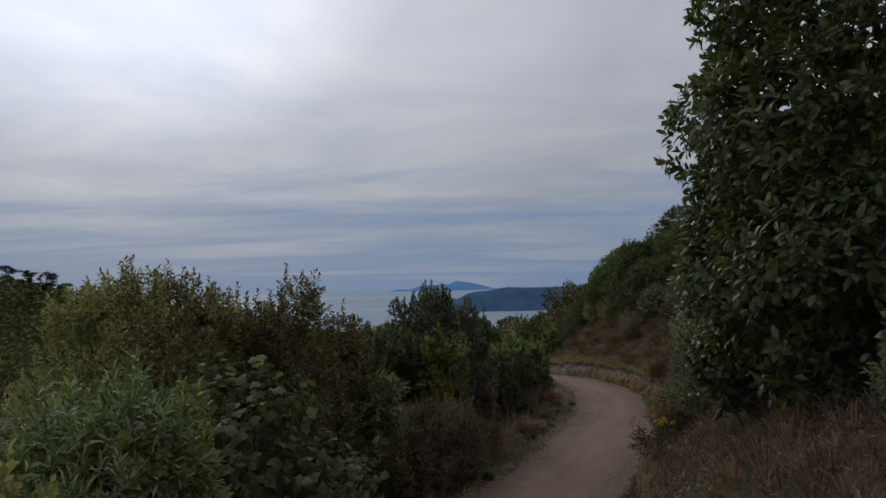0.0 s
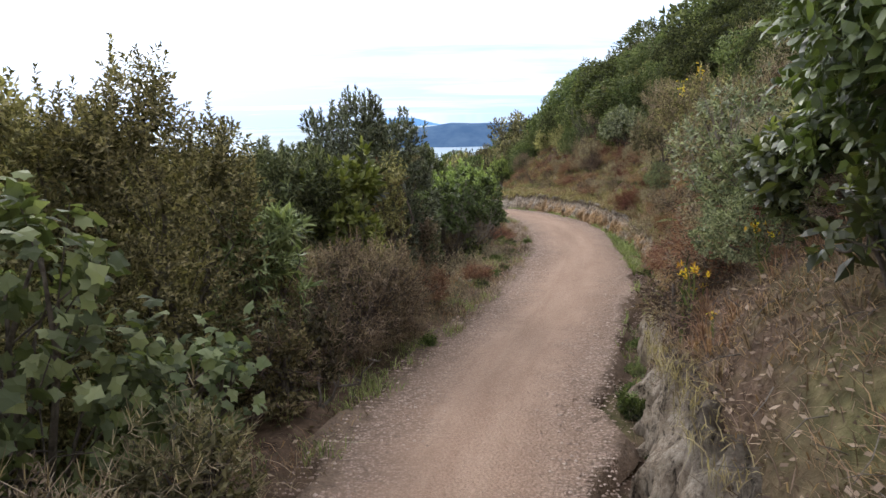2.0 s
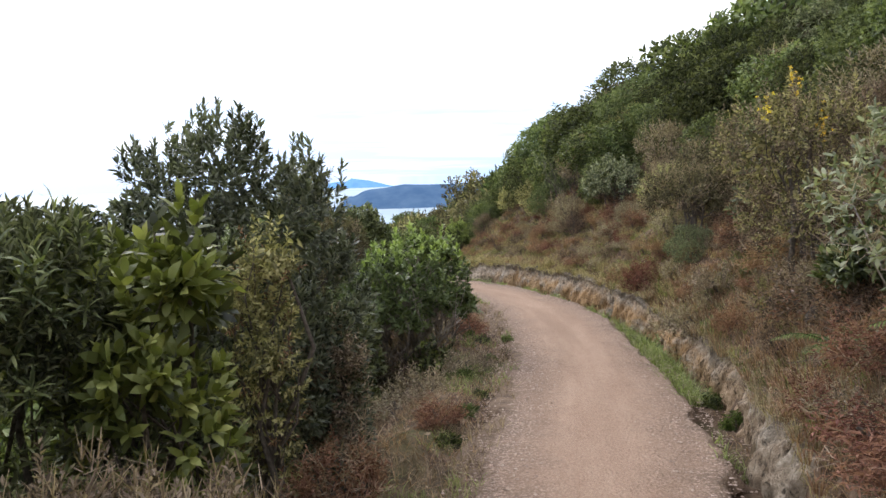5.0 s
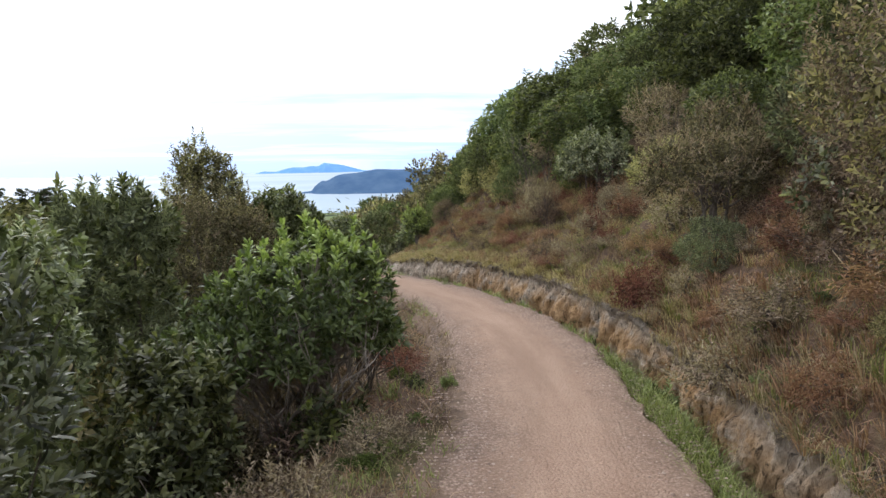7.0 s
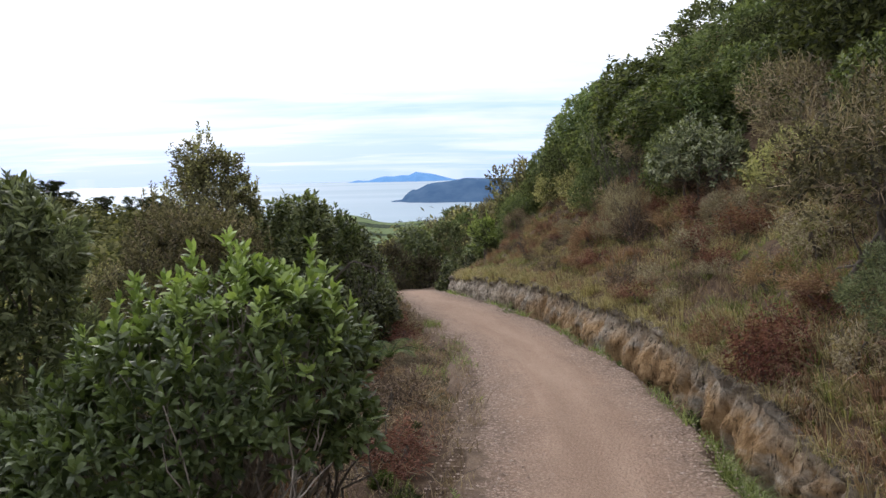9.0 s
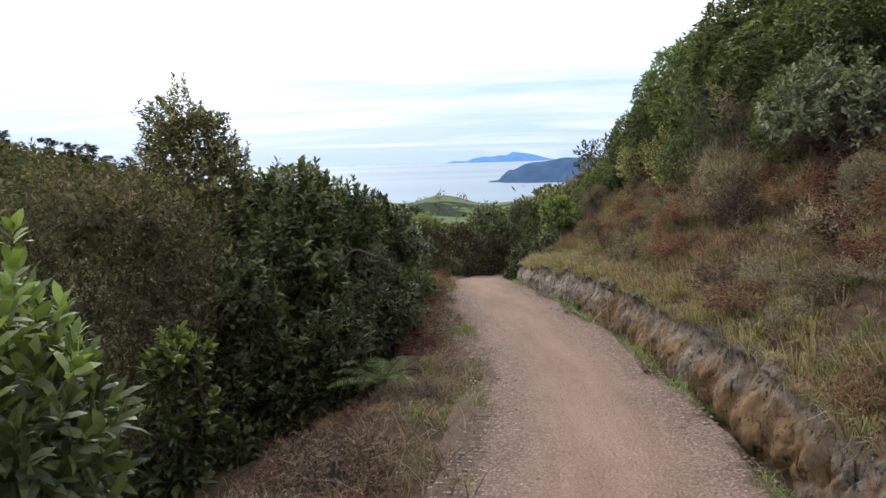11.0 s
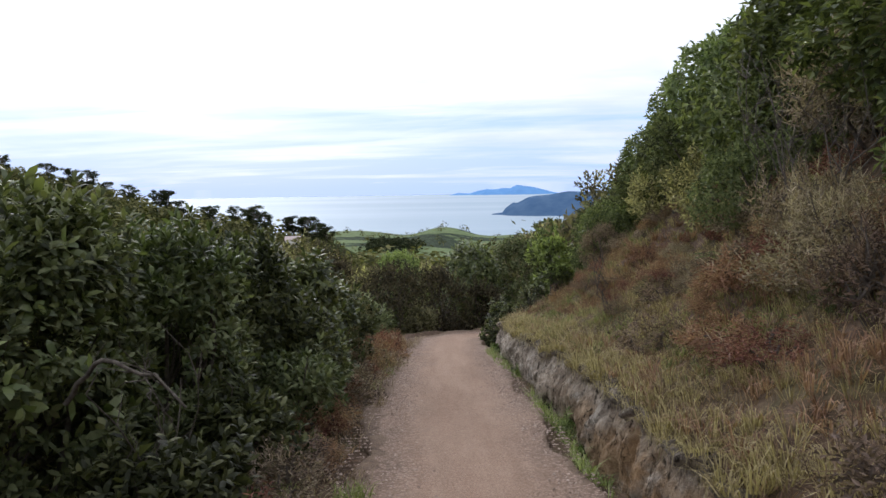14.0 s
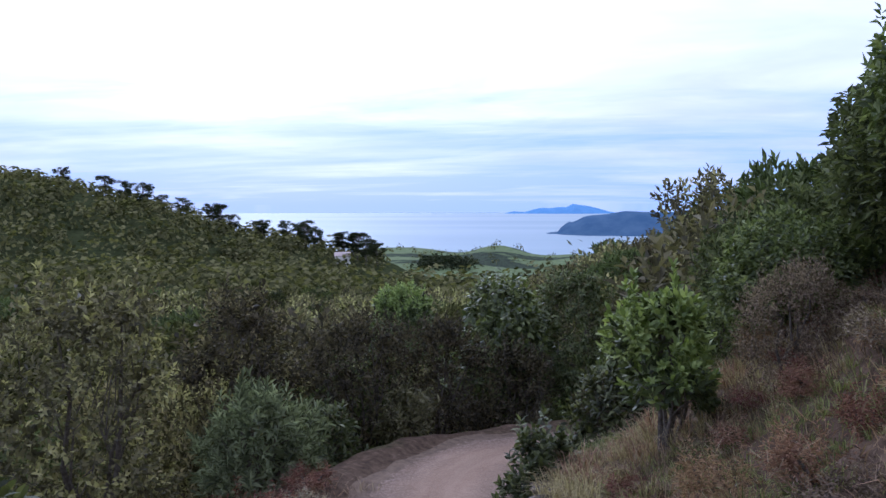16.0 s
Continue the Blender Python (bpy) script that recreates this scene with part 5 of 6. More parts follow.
def tussocks(name, x, y, n, h0, h1, w, mat, label, seed, category="grass", z=None):
    """Clumps of long blades that arch outwards from their middles."""
    rng = np.random.default_rng(seed)
    m = len(x)
    a = rng.uniform(0, 6.28, (m, n))
    h = rng.uniform(h0, h1, (m, 1)) * rng.uniform(0.5, 1.1, (m, n))
    out = np.stack([np.cos(a), np.sin(a), 0 * a], -1)
    spread = rng.uniform(0.2, 1.2, (m, n))[..., None]
    up = np.array([0, 0, 1.0])
    base = np.stack([x, y, (land(x, y) if z is None else z) - 0.02], 1)[:, None] + out * (h * 0.22)[..., None]
    mid = base + out * h[..., None] * spread * 0.45 + up * h[..., None] * 0.62
    tip = base + out * h[..., None] * spread * 1.15 + up * (h * rng.uniform(0.35, 0.9, (m, n)))[..., None]
    sd = np.stack([-np.sin(a), np.cos(a), 0 * a], -1) * w * 0.5
    v = np.stack([base - sd, base + sd, mid + sd * 0.8, mid - sd * 0.8, tip], 2).reshape(-1, 3)
    f = (np.array([(0, 1, 2), (0, 2, 3), (3, 2, 4)])[None] + (np.arange(m * n) * 5)[:, None, None]).reshape(-1, 3)
    return tagged(new(name, mesh_np(name, v, f, mat)), label, category, kind="stuff")


x, y = along(2500, 0.48, 2.4, 12, 32, 701)
k = fractal(x, y, 0.8, 710) > np.interp(y, [12, 16, 18.5], [0.5, 0.25, -0.6])
x, y = x[k], y[k]
_i, _o = to_track(x, y)
_o = _o - LINE[_i, 3]
k = 0.1 + fractal(x, y, 1.4, 702) + 0.25 * fractal(x, y, 0.3, 704) - 0.25 * (y < 15)
k = k + 0.2 * (_o < 1.1) * (y > 18)
tussocks("green_tussocks", x[k > 0.3], y[k > 0.3], 26, 0.07, 0.17, 0.005, M["grass"], "green grass tussocks on the slope", 703)
tussocks("straw_tussocks", x[k <= 0.3], y[k <= 0.3], 28, 0.07, 0.21, 0.0045, M["straw"], "dry straw-coloured tussocks on the slope", 705)
x, y = along(2900, 0.45, 3.0, 2, 31, 706)
k = fractal(x, y, 1.1, 711) > np.interp(y, [2, 7, 9, 16, 19.5], [-0.25, -0.35, -0.9, -0.9, 0.0])
x, y = x[k], y[k]
k = fractal(x, y, 0.9, 707) > -0.1
tussocks("dead_bracken_fronds", x[k], y[k], 26, 0.08, 0.22, 0.008, M["rust"], "collapsed reddish-brown bracken on the slope", 708, "bracken")
tussocks("grey_dead_stalks", x[~k], y[~k], 16, 0.08, 0.26, 0.006, M["dry"], "grey-brown dead stalks on the slope", 709, "litter")
x, y = along(22000, 0.3, 2.0, 11, 31, 71, 0.09)
blades("dry_grass", x, y, 0.03, 0.12, 0.0055, 0.7, M["straw"], "dry straw-coloured grass on the bank", 72)
x, y = along(30000, 0.3, 1.9, 12, 30, 73, 0.09, True, 0.12, 1.1)
blades("green_grass", x, y, 0.04, 0.12, 0.0055, 0.6, M["grass"], "green grass patches on the bank", 74)
# a fringe hanging over the edge of the bank
rng = np.random.default_rng(87)
i = rng.integers(0, len(fl), 6500)
o = rng.uniform(0.27, 0.62, 6500)
fx, fy = FL[i, 0] + FL[i, 4] * (FL[i, 3] + o), FL[i, 1] + FL[i, 5] * (FL[i, 3] + o)
blades("bank_edge_grass", fx, fy, 0.03, 0.1, 0.006, 1.0, M["straw"], "dry grass hanging over the edge of the bank", 88, z=FL[i, 2] + bh[i, 0] - 0.05)
# bracken, straw and weeds that lean out over the crumbled part of the crest
for nm_, kd_, num, seed, lab_, cat_ in (("crest_bracken", "rust", 260, 731, "dead bracken leaning over the bank", "bracken"), ("crest_straw", "straw", 420, 732, "dry grass leaning over the bank", "grass"), ("crest_grass", "grass", 90, 733, "green grass leaning over the bank", "grass"), ("crest_stalks", "dry", 180, 734, "grey dead stalks leaning over the bank", "litter")):
    i = rng.choice(np.where((FL[:, 1] > (9.5 if kd_ != "straw" else 14.5)) & (FL[:, 1] < (17.5 if kd_ != "straw" else 30)))[0], num)
    o = rng.uniform(0.3, 0.66, num)
    fx, fy = FL[i, 0] + FL[i, 4] * (FL[i, 3] + o), FL[i, 1] + FL[i, 5] * (FL[i, 3] + o)
    tussocks(nm_, fx, fy, 24, 0.08, 0.24, 0.006, M[kd_], lab_, seed + 10, cat_, z=np.maximum(land(fx, fy), FL[i, 2] + bh[i, 0] - 0.05))
# roots and dead stalks that hang down the face
i = rng.integers(0, len(fl), 2600)
o = rng.uniform(0.2, 0.3, 2600) + 0.06
blades("hanging_roots", FL[i, 0] + FL[i, 4] * (FL[i, 3] + o), FL[i, 1] + FL[i, 5] * (FL[i, 3] + o), -0.2, -0.05, 0.004, 0.25, M["dry"], "dead roots hanging down the clay face", 188, category="roots", z=FL[i, 2] + bh[i, 0] - 0.01)
x, y = along(12000, 0.0, 0.2, 2, 30, 75, 0.045, True, 0.1, 0.8)
k = (y > 12.8) | (fractal(x, y, 0.4, 175) > 0.55)
x, y = x[k], y[k]
blades("gutter_grass", x, y, 0.03, 0.12, 0.007, 0.6, M["grass"], "green weeds in the gutter at the foot of the bank", 76)
i = rng.choice(np.where((LINE[:, 1] > 12.0) & (LINE[:, 1] < 15.6))[0], 3200)
o = LINE[i, 3] + rng.uniform(-0.13, 0.14, 3200) * np.clip(1.3 - np.abs(LINE[i, 1] - 13.6) / 1.9, 0, 1)
blades("gutter_grass", LINE[i, 0] + RIGHT[i, 0] * o, LINE[i, 1] + RIGHT[i, 1] * o, 0.06, 0.17, 0.006, 0.5, M["grass"], "lush green grass in the gutter below the bank", 176, z=LINE[i, 2] - 0.05)
x, y = along(13000, 0.0, 0.6, 0, 27, 77, 0.05, False, 0.22, 0.7)
blades("verge_grass", x, y, 0.03, 0.14, 0.006, 0.5, M["grass"], "green grass tufts on the verge", 78)
x, y = along(7000, -0.02, 1.5, 8, 31, 79, 0.07, False)
blades("dry_verge_grass", x, y, 0.04, 0.16, 0.006, 0.7, M["dry"], "dry brown grass on the downhill verge", 80)
x, y = along(30000, 0.3, 2.8, 0, 14, 81, 0.09)
blades("litter_stalks", x, y, 0.03, 0.13, 0.005, 1.0, M["dry"], "dead stalks and litter on the bank", 82, category="litter")
x, y = along(10000, 0.1, 1.6, 0, 30, 83, 0.1, False)
blades("dead_stalks", x, y, 0.03, 0.14, 0.005, 0.9, M["dry"], "dead brown stalks under the shrubs", 84, category="litter")

x, y = along(24000, 0.25, 2.5, 2, 31, 85, 0.1, True, 0.1, 0.7)
x1, y1 = along(16000, 0.3, 2.5, 3, 16, 68, 0.1, True, -0.1, 0.8)
x, y = np.r_[x, x1], np.r_[y, y1]
blades("bracken_litter", x, y, 0.03, 0.1, 0.006, 1.0, M["rust"], "reddish dead bracken litter on the bank", 86, category="litter")
x, y = along(26000, 0.22, 1.8, 2, 31, 89, 0.1, False, -0.15, 0.8)
blades("bracken_litter", x, y, 0.03, 0.1, 0.006, 1.0, M["rust"], "reddish dead bracken litter on the verge", 90, category="litter")

# bracken mounds
RUST = [shrub("dry_bracken", "rust", 0.34, 0.32, 500 + k, lobes=4, base=0.02, label="rusty brown dead bracken mound", category="bracken", group="dead bracken", stems=2, far=True, big=1.2, thin=0.75, extra=("dry", 0.08)) for k in range(2)]
RUST += [shrub("dry_heath", "brown", 0.36, 0.34, 510 + k, lobes=5, base=0.02, label="low purplish brown dry heath mound", category="heath", group="dead bracken", stems=2, far=True, big=1.15, thin=0.65, extra=("dry", 0.12)) for k in range(2)]
first = [True] * 4
spots = []
for seed, n, lo, hi, y0, y1, rt in ((91, 64, 0.6, 2.4, 3, 31, True), (93, 24, 0.45, 2.0, 2.5, 12, True), (97, 44, 0.4, 2.2, 8, 20, True), (92, 46, 0.4, 1.5, 8, 30, False), (98, 16, 0.35, 0.8, 18, 31, False), (87, 44, 1.3, 2.7, 16, 31, True), (187, 60, 1.5, 2.7, 18, 32, True), (188, 40, 0.7, 2.0, 5, 16, True)):
    x, y = along(n, lo, hi, y0, y1, seed, 0.0, rt)
    spots += [q for q in zip(x, y) if not (1.5 < q[0] < 3.4 and 2.5 < q[1] < 5.6)]
for k, (x, y) in enumerate(spots):
    s_ = PICK.uniform(0.6, 1.35) * (0.45 if 1.2 < x < 2.9 and 17.5 < y < 20.5 else 0.68 if x > 4 and y > 25 else 1)
    k = k % 2 if x > 4 and y > 25 and k % 3 else k
    m_ = pose(x, y, float(surface(x, y)[0]) - 0.02, 0, 0, PICK.uniform(0, 360)) @ Matrix.Diagonal((s_, s_, s_ * PICK.uniform(0.45, 0.85), 1))
    if first[k % 4]:
        RUST[k % 4].matrix_basis, first[k % 4] = m_, False
    else:
        again(RUST[k % 4], m_)


for k, (x, y, s_) in enumerate([(1.95, 26.6, 0.9), (1.9, 27.7, 1.0), (2.0, 25.5, 0.8), (1.75, 28.6, 1.0), (1.6, 27.1, 1.1)]):
    again(RUST[k % 2], pose(x, y, float(surface(x, y)[0]) - 0.02, 0, 0, 70 * k) @ Matrix.Scale(s_, 4))
for k, (y, o, s_) in enumerate([(15.9, 0.5, 1.15), (16.9, 0.47, 0.7), (15.2, 0.62, 0.9), (14.3, 0.55, 0.7), (13.5, 0.6, 0.75), (12.5, 0.52, 0.8), (11.4, 0.55, 0.7), (10.2, 0.5, 0.75), (9.1, 0.55, 0.65), (7.9, 0.55, 0.6)]):
    i = int(np.argmin(np.abs(LINE[:, 1] - y)))
    x, y = LINE[i, :2] + RIGHT[i] * (LINE[i, 3] + o)
    again(RUST[(0, 0, 2, 1, 3, 0, 2, 1, 3, 0)[k]], pose(x, y, float(surface(x, y)[0]) - 0.06, 0, -25, 70 * k) @ Matrix.Scale(s_, 4))

bush("twiggy_shrub", "brown", 0.45, 10.75, 0.32, 0.36, 41, "dark reddish-brown twiggy shrub beside the track", group=LEFT, lobes=7, base=0.05)


# ---- pebbles ----
def pebbles(name, x, y, z, size, label, seed):
    """Loose stones: squashed octahedra, each turned its own way."""
    rng = np.random.default_rng(seed)
    n = len(x)
    o = np.array([(1, 0, 0), (0, 1, 0), (-1, 0, 0), (0, -1, 0), (0, 0, 0.7), (0, 0, -0.7)])
    a = rng.uniform(0, 6.28, n)
    v = o[None] * rng.uniform(0.6, 1.3, (n, 6, 1))
    c, s_ = np.cos(a)[:, None], np.sin(a)[:, None]
    v = np.stack([v[..., 0] * c - v[..., 1] * s_, v[..., 0] * s_ + v[..., 1] * c, v[..., 2] + 0.25], -1) * (size * rng.uniform(0.5, 1.5, n) ** 1.5)[:, None, None]
    v += np.stack([x, y, z], 1)[:, None]
    f = np.array([(0, 1, 4), (1, 2, 4), (2, 3, 4), (3, 0, 4)])
    return tagged(new(name, mesh_np(name, v.reshape(-1, 3), (f[None] + (np.arange(n) * 6)[:, None, None]).reshape(-1, 3), M["pebble"])), label, "gravel", kind="stuff")


rng = np.random.default_rng(95)
n = 24000
i = rng.choice(np.where((LINE[:, 1] > 1) & (LINE[:, 1] < 29))[0], n)
sd = np.sign(rng.uniform(-1, 1, n)) * np.clip(1.03 - rng.normal(0, 0.22, n), 0, 1.38)
o = sd * LINE[i, 3]
x, y = LINE[i, 0] + RIGHT[i, 0] * o, LINE[i, 1] + RIGHT[i, 1] * o
z = np.where(np.abs(sd) < 0.97, LINE[i, 2] + 0.02 * (1 - sd ** 2) - 0.001, surface(x, y) + 0.003)
pebbles("loose_gravel", x, y, z, 0.008, "loose grey and pinkish stones along the track edges", 96)


# ---- smaller plants ----
def fern_plant(seed, size, label):
    """A rosette of arching fronds, each a rib with paired leaflets."""
    rng = np.random.default_rng(seed)
    t = tagged(new("fern"), label, "fern", "ferns beside the track")
    for k in range(7):
        a = k * 2 * math.pi / 7 + rng.uniform(-0.3, 0.3)
        L = size * rng.uniform(0.7, 1.1)
        arch = rng.uniform(0.45, 1.1)
        u = np.linspace(0, 1, 28)
        out = np.array([math.cos(a), math.sin(a), 0])
        rib = out * (L * u)[:, None] * 0.85 + np.array([0, 0, 1.0]) * (L * arch * (0.8 * u - 0.62 * u ** 2.2))[:, None]
        d = unit(np.gradient(rib, axis=0))
        sidev = np.cross(d, np.array([0, 0, 1.0]))
        sidev = unit(sidev)
        vs_, fs_ = [], []
        for sg in (1, -1):
            ln = L * 0.2 * np.sin(np.pi * (0.12 + 0.85 * u)) ** 0.8
            tip = rib + sidev * sg * ln[:, None] + d * (ln * 0.45)[:, None] - np.array([0, 0, 0.25]) * ln[:, None]
            w_ = L * 0.008
            vs_.append(np.stack([rib - d * w_, rib + d * w_, (rib + tip) / 2 + d * w_ * 1.1, tip, (rib + tip) / 2 - d * w_ * 0.9], 1).reshape(-1, 3))
            fs_.append((np.array([(0, 1, 2), (0, 2, 4), (4, 2, 3)])[None] + (np.arange(28) * 5)[:, None, None]).reshape(-1, 3))
        parts = list(zip(vs_, fs_)) + [tube(rib[::3], np.linspace(0.006, 0.002, len(rib[::3])), 3)]
        v, f = join(parts)
        part("frond", mesh_np("frond", v, f, M["fern"]), t)
    return t


fern_kind = fern_plant(601, 0.5, "green fern with arching fronds")
spots = [(2.15, 19.1, 1.1), (3.35, 8.7, 1.1), (3.5, 9.9, 0.9), (2.35, 5.7, 0.8), (1.95, 20.0, 0.8), (2.5, 7.0, 0.7), (6.0, 19.0, 0.9), (5.7, 24.6, 0.8), (0.55, 12.6, 0.7)]
for k, (x, y, s_) in enumerate(spots):
    m_ = pose(x, y, float(land(x, y)[0]) + (0.14 if k == 0 else 0.02), 0, 0, 50 * k) @ Matrix.Scale(s_, 4)
    if k == 0:
        fern_kind.matrix_basis = m_
    else:
        again(fern_kind, m_)


def flower_plant(seed, h, heads, label):
    """Leafy stalks with flat clusters of yellow heads."""
    rng = np.random.default_rng(seed)
    t = tagged(new("ragwort"), label, "flower", "yellow flowers on the bank")
    for k in range(3):
        a = rng.uniform(0, 6.28)
        top = np.array([0.06 * math.cos(a), 0.06 * math.sin(a), h * rng.uniform(0.8, 1.0)])
        v, f = limb(rng, (0, 0, -0.02), top, 0.005, 0.003, 0.08)
        part("stalk", mesh_np("stalk", v, f, M["grass"], None, True), t)
        P = np.stack([np.linspace(0, top[i], 9)[1:] for i in range(3)], 1)
        v, f = leaves(rng, P, unit(np.tile(top, (8, 1)) + rng.normal(0, 0.02, (8, 3))), "lance", 0.5, 0.4)
        part("foliage", mesh_np("foliage", v, f, M["fern"]), t)
        C = top + rng.normal(0, 1, (heads, 3)) * np.array([0.028, 0.028, 0.01])
        for c in C:
            v, f = leaves(rng, c[None], unit(rng.normal(0, 0.25, (1, 3)) + np.array([0, 0, 1.0])), "silver", 0.3, 1.1)
            part("flower_head", mesh_np("flower_head", v, f, M["flower"]), t, "bright yellow flower head")
    return t


rag = flower_plant(611, 0.36, 6, "yellow ragwort flowering on the bank")
for k, (x, y, s_) in enumerate([(1.86, 6.16, 1.35), (2.0, 6.25, 0.5), (1.8, 5.6, 0.4), (2.1, 5.7, 0.8)]):
    z = float(land(x, y)[0])
    m_ = pose(x, y, z, 0, 0, 80 * k) @ Matrix.Scale(s_, 4)
    if k == 0:
        rag.matrix_basis = m_
    else:
        again(rag, m_)


def bare_bush(name, x, y, h, spread, n, seed, label, mat="deadwood", r=0.012, lift=0.0):
    """A leafless, forking little tree."""
    rng = np.random.default_rng(seed)
    t = tagged(new(name), label, "dead shrub")
    t.matrix_basis = pose(x, y, float(land(x, y)[0]) + lift)
    for k in range(n):
        a = rng.uniform(0, 6.28)
        tip = np.array([spread * math.cos(a) * rng.uniform(0.4, 1), spread * math.sin(a) * rng.uniform(0.4, 1), h * rng.uniform(0.75, 1.05)])
        wood = [limb(rng, (0, 0, -0.05), tip, r, r * 0.3, 0.12, 6)]
        line = wood[0][0].reshape(6, 5, 3).mean(1)
        for q in range(6):
            b = line[int(rng.integers(2, 6))]
            wood.append(limb(rng, b, b + rng.normal(0, 0.13, 3) * h + np.array([0, 0, 0.16 * h]), r * 0.45, r * 0.15, 0.1, 4))
        v, f = join(wood)
        part("branch", mesh_np("branch", v, f, M[mat], None, True), t)
    return t


bare_bush("bare_sapling", 4.74, 25.67, 0.75, 0.18, 3, 621, "thin leafless sapling on the grassy bank", "bark", 0.009)
bare_bush("dead_shrub", 5.9, 22.8, 1.3, 0.75, 8, 622, "leafless grey-brown dead shrub on the slope", "bark", 0.009)
bare_bush("dead_shrub", 6.0, 23.9, 1.2, 0.6, 7, 623, "leafless grey-brown dead shrub on the slope", "bark", 0.008)
bare_bush("dead_branch", 1.75, 20.9, 0.75, 0.5, 5, 624, "dead forked branch leaning from a dark shrub", "bark", 0.008, lift=0.3)
bare_bush("dead_branch", -0.4, 6.65, 0.26, 0.5, 3, 625, "grey dead branch lying beside the track", "bark", 0.014)
bare_bush("dead_shrub", 0.75, 16.9, 0.7, 0.5, 6, 626, "bare grey twigs under the shrubs")
bare_bush("dead_shrub", 1.55, 14.5, 0.75, 0.5, 9, 628, "grey bare twigs under the lime-green shrub")
bare_bush("dead_shrub", 1.1, 14.3, 0.7, 0.5, 9, 629, "grey-brown bare twigs under the lime-green shrub", "bark")
bare_bush("dead_shrub", 1.9, 15.1, 0.6, 0.4, 8, 630, "brown bare twigs under the lime-green shrub", "bark")
bush("twiggy_shrub", "umber", 0.75, 14.1, -0.62, 0.5, 633, "dark brown undergrowth below the lime-green shrub", group=LEFT, lobes=7, base=0.02)
bush("broadleaf_shrub", "broad", 1.55, 14.25, -0.8, 0.36, 634, "low dark leafy plant below the lime-green shrub", group=LEFT, lobes=6, base=0.02, extra=("limetip", 0.15))
bush("twiggy_shrub", "dry", 1.4, 14.8, -0.65, 0.6, 631, "dead brown undergrowth below the lime-green shrub", group=LEFT, lobes=7, base=0.02)
bush("broadleaf_shrub", "broad", 0.5, 13.7, -0.1, 0.6, 632, "low dark green leafy shrub with grey tips", group=LEFT, lobes=8, base=0.02, extra=("silver", 0.3))
bare_bush("dead_shrub", 0.4, 12.4, 0.5, 0.4, 6, 627, "bare brown twigs under the shrubs", "bark")



def bent_branch(points, r, twigs, seed, label, mat):
    """A thick weathered branch along points, with side twigs."""
    rng = np.random.default_rng(seed)
    t = tagged(new("dead_branch"), label, "dead branch")
    base = np.array(points[0])
    t.matrix_basis = pose(*points[0])
    q = np.linspace(0, len(points) - 1, 14)
    line = np.stack([np.interp(q, range(len(points)), np.array(points)[:, i] - base[i]) for i in range(3)], 1) + rng.normal(0, 0.008, (14, 3))
    v, f = tube(line, np.linspace(r, r * 0.4, 14), 8)
    part("limb", mesh_np("limb", v, f, M[mat], None, True), t)
    for k in range(twigs):
        b = line[int(rng.integers(4, 14))]
        v, f = limb(rng, b, b + rng.normal(0, 0.16, 3) + np.array([0, 0, 0.1]), r * 0.3, r * 0.08, 0.12, 5)
        part("twig", mesh_np("twig", v, f, M[mat], None, True), t)
    return t


z0 = float(land(4.84, 15.58)[0])
bent_branch([(4.84, 15.58, z0 - 0.05), (4.9, 15.6, z0 + 0.08), (5.08, 15.66, z0 + 0.17), (5.17, 15.7, z0 + 0.27), (5.22, 15.75, z0 + 0.5), (5.4, 15.7, z0 + 0.8)], 0.036, 14, 636, "grey bent trunk rising from the slope", "bark")
bent_branch([(1.45, 20.6, -0.35), (1.66, 20.5, -0.1), (1.94, 20.48, -0.17), (2.12, 20.45, -0.3)], 0.014, 7, 637, "grey dead branch leaning from a dark shrub", "bark")

# low weeds along the gutter and the verges
WEEDS = [shrub("weed_clump", kd, 0.16, 0.17, 640 + k, lobes=3, base=0.02, label="low green weed clump beside the track", category="weed", group="weeds beside the track", stems=1, far=True, big=0.75) for k, kd in enumerate(("lime", "lance", "fern"))]
spots = []
for seed, n, lo, hi, y0, y1, rt in ((94, 26, 0.14, 0.28, 4, 30, True), (99, 12, 0.14, 0.3, 4.5, 9, True), (95, 20, 0.05, 0.9, 3, 28, False), (96, 30, 0.4, 2.2, 3, 14, True)):
    x, y = along(n, lo, hi, y0, y1, seed, 0.0, rt)
    spots += list(zip(x, y))
first = [True] * 3
for k, (x, y) in enumerate(spots):
    s_ = PICK.uniform(0.35, 0.85)
    m_ = pose(x, y, float(surface(x, y)[0]) - 0.02, 0, 0, PICK.uniform(0, 360)) @ Matrix.Diagonal((s_ * PICK.uniform(0.8, 1.4), s_, s_ * PICK.uniform(0.7, 1.2), 1))
    if first[k % 3]:
        WEEDS[k % 3].matrix_basis, first[k % 3] = m_, False
    else:
        again(WEEDS[k % 3], m_)

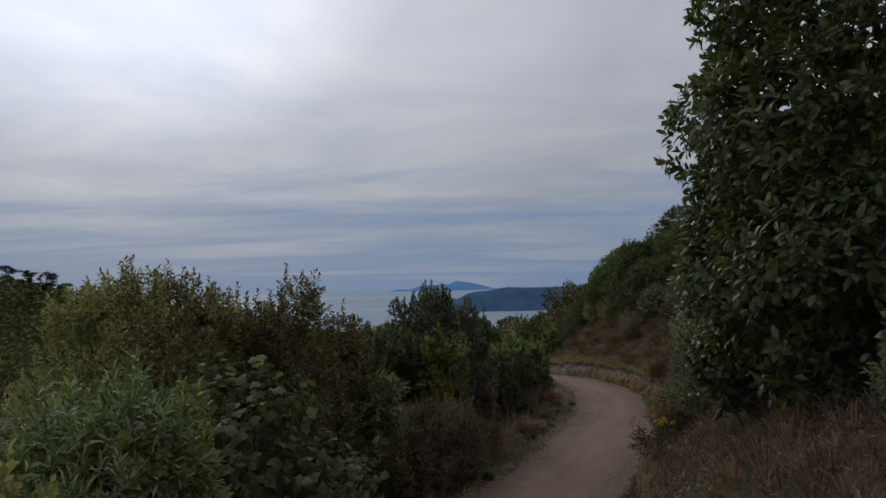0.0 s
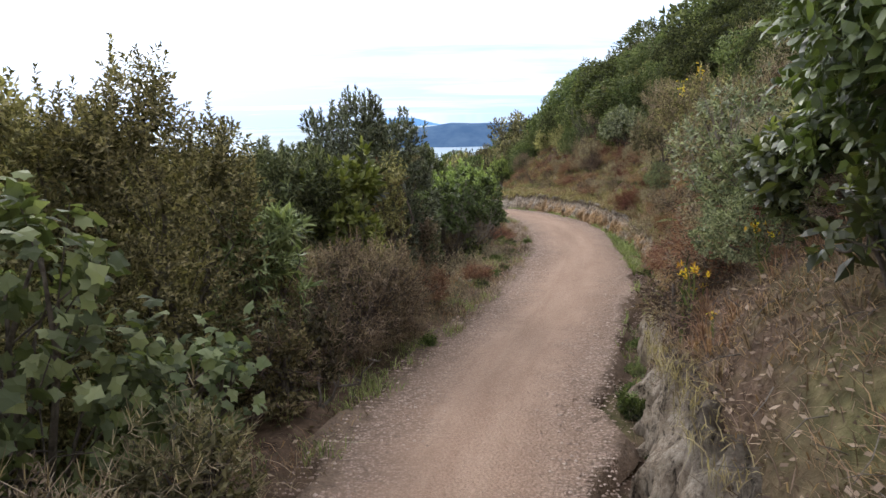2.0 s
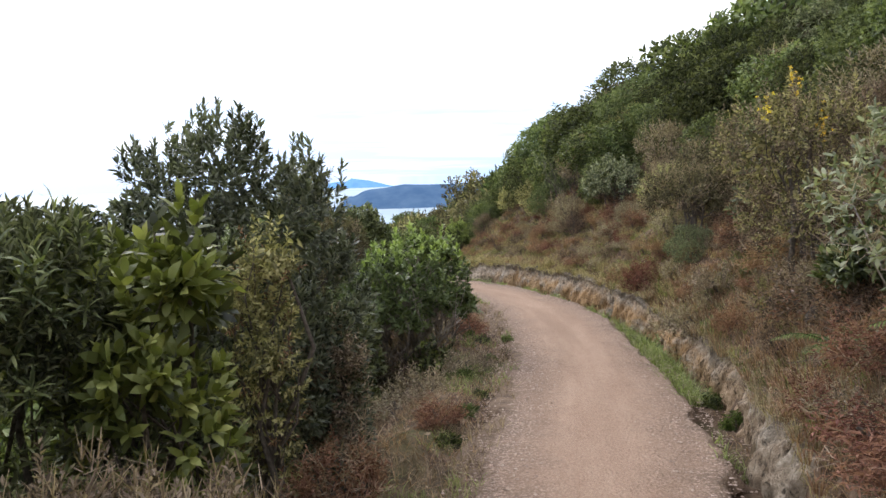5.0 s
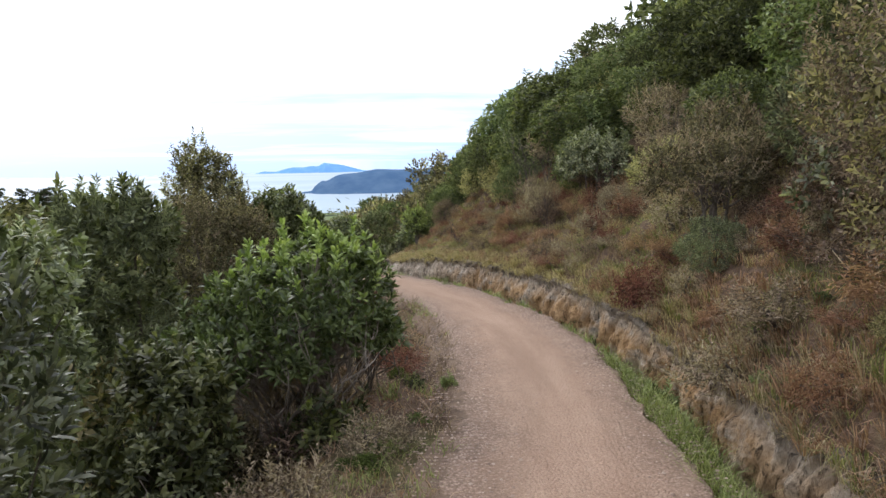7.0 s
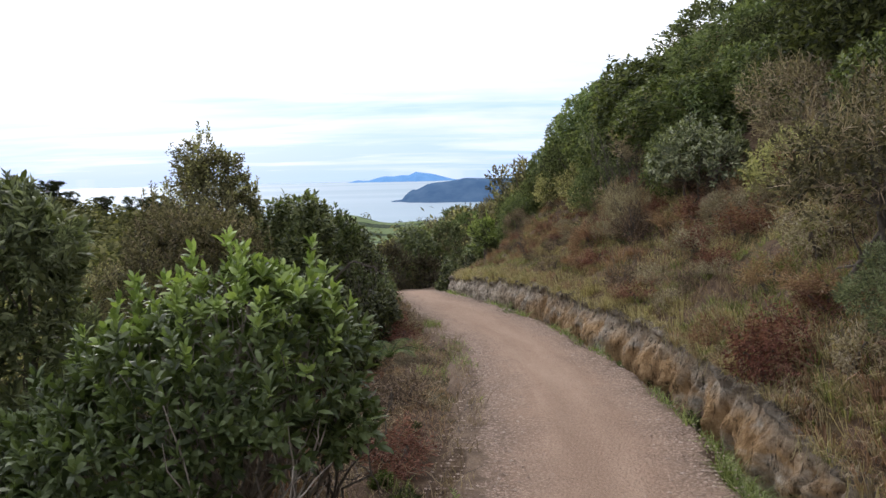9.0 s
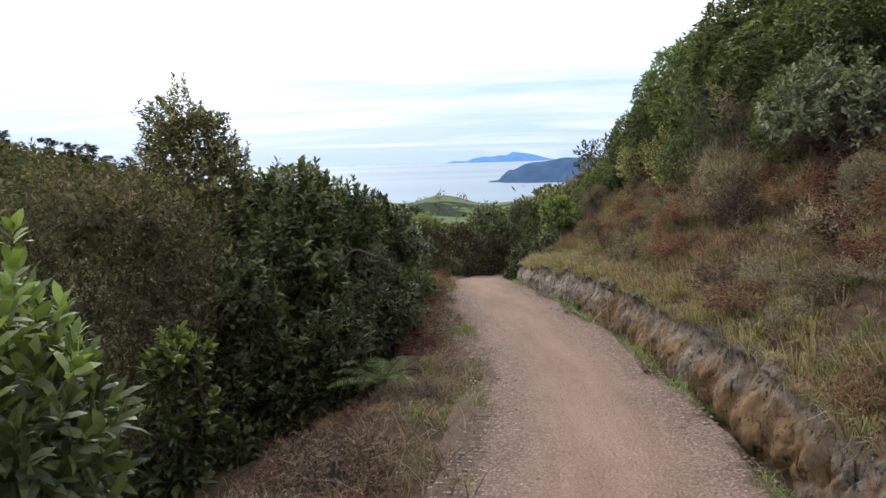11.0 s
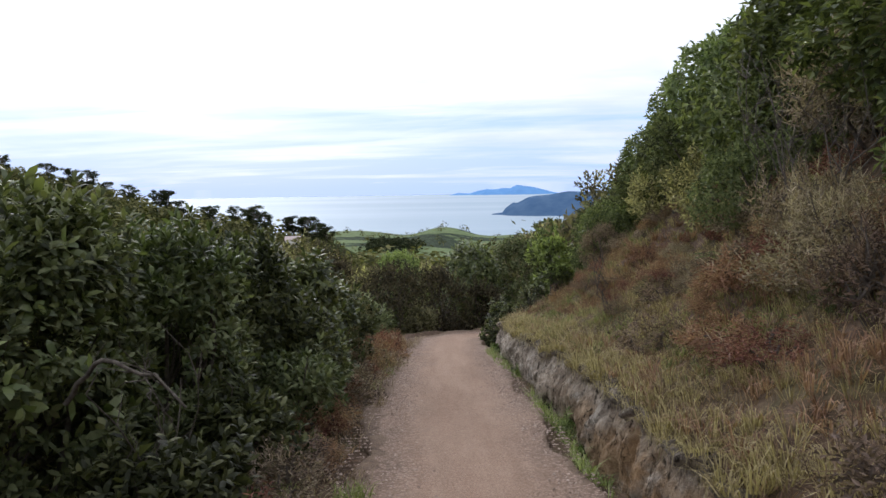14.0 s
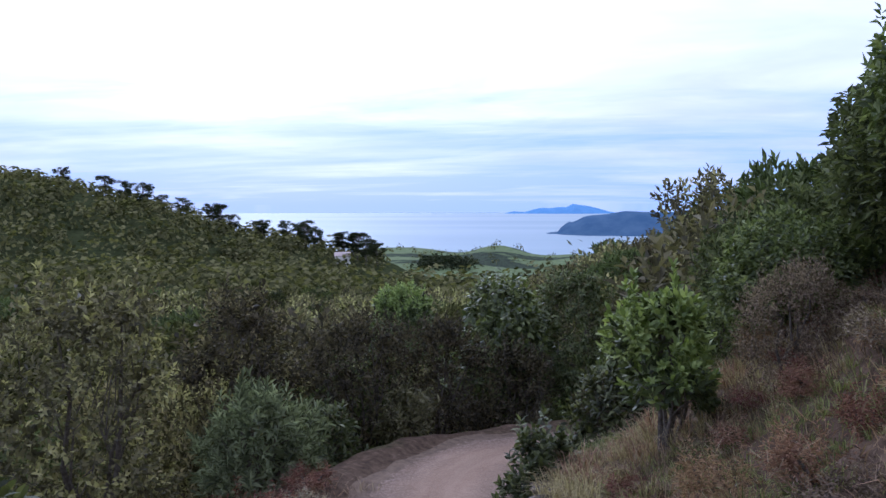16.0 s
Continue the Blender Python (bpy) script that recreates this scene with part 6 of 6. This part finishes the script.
# fallen sticks
x1, y1 = along(900, 0.4, 2.2, 1, 14, 661)
x2, y2 = along(700, 0.1, 1.7, 1, 29, 662, 0.0, False)
x, y = np.r_[x1, x2], np.r_[y1, y2]
rng = np.random.default_rng(663)
sticks = []
for px, py, pz in zip(x, y, surface(x, y)):
    a, ln = rng.uniform(0, 6.28), rng.uniform(0.05, 0.24)
    d = np.array([math.cos(a) * ln, math.sin(a) * ln, 0])
    q = np.array([px, py, pz + 0.012])
    e = q + d
    e[2] = float(pz) + 0.012 + (d @ np.array([0.55, 0, 0])) * (px > 1.5) + rng.uniform(-0.01, 0.05)
    m_ = (q + e) / 2 + rng.normal(0, 0.06 * ln, 3)
    r_ = rng.uniform(0.0015, 0.0045)
    sticks.append(tube([q, m_, e], [r_, r_ * 0.85, r_ * 0.5], 3))
v, f = join(sticks)
tagged(new("fallen_sticks", mesh_np("fallen_sticks", v, f, M["bark"])), "grey fallen sticks on the soil", "litter", kind="stuff")

# fallen leaves
x1, y1 = along(15000, 0.3, 2.4, 0, 12, 651)
x2, y2 = along(3500, 0.05, 1.6, 1, 30, 652, 0.0, False)
x, y = np.r_[x1, x2], np.r_[y1, y2]
rng = np.random.default_rng(653)
n = len(x)
P = np.stack([x, y, land(x, y) + 0.02], 1)
a = rng.uniform(0, 6.28, n)
d = np.stack([np.cos(a), np.sin(a), rng.normal(0.1, 0.3, n)], 1)
e = np.stack([-np.sin(a), np.cos(a), rng.normal(0, 0.4, n)], 1)
l_ = rng.uniform(0.02, 0.055, n)[:, None]
v = np.stack([P, P + d * l_ * 0.5 + e * l_ * 0.25, P + d * l_, P + d * l_ * 0.5 - e * l_ * 0.25], 1).reshape(-1, 3)
f = (DIA_F[None] + (np.arange(n) * 4)[:, None, None]).reshape(-1, 3)
tagged(new("leaf_litter", mesh_np("leaf_litter", v, f, M["dry"])), "fallen brown leaves on the soil", "litter", kind="stuff")


def far_house(x, y):
    """A small white house with a gabled roof, seen among the pines of the ridge."""
    t = tagged(new("house"), "small white house among dark pines", "house")
    t.matrix_basis = pose(x, y, float(land(x, y)[0]) + 0.3, 0, 0, 12) @ Matrix.Scale(0.85, 4)
    white, wg = material("white_weatherboard")
    finish(wg, wg.ramp(wg.noise(3, 4, 0.6), [(0.3, (0.62, 0.58, 0.56)), (0.7, (0.78, 0.75, 0.73))]), 0.7)
    iron, wg = material("pale_pink_roof_iron")
    finish(wg, wg.ramp(wg.noise(2, 4, 0.6), [(0.3, (0.45, 0.36, 0.34)), (0.7, (0.55, 0.45, 0.43))]), 0.6)
    glass, wg = material("dark_window_glass")
    finish(wg, (0.03, 0.035, 0.04), 0.1, spec=0.5)
    box = np.array([(a, b, c) for a in (-0.5, 0.5) for b in (-0.5, 0.5) for c in (-0.5, 0.5)])
    quads = np.array([(0, 1, 3, 2), (4, 6, 7, 5), (0, 4, 5, 1), (2, 3, 7, 6), (0, 2, 6, 4), (1, 5, 7, 3)])
    part("wall", mesh_np("wall", box * np.array([6.0, 4.5, 6.0]), quads, white), t)
    ridge = np.array([(-3.3, -2.6, 2.95), (3.3, -2.6, 2.95), (3.3, 2.6, 2.95), (-3.3, 2.6, 2.95), (-3.3, 0, 4.5), (3.3, 0, 4.5)])
    part("roof", mesh_np("roof", ridge, np.array([(0, 1, 5), (0, 5, 4), (2, 3, 4), (2, 4, 5), (0, 4, 3), (1, 2, 5), (0, 3, 2), (0, 2, 1)]), iron), t)
    for k in (-1.5, 1.5):
        part("window", mesh_np("window", box * np.array([1.2, 0.1, 1.2]) + np.array([k, -2.28, 1.2]), quads, glass), t)


far_house(-71, 274)
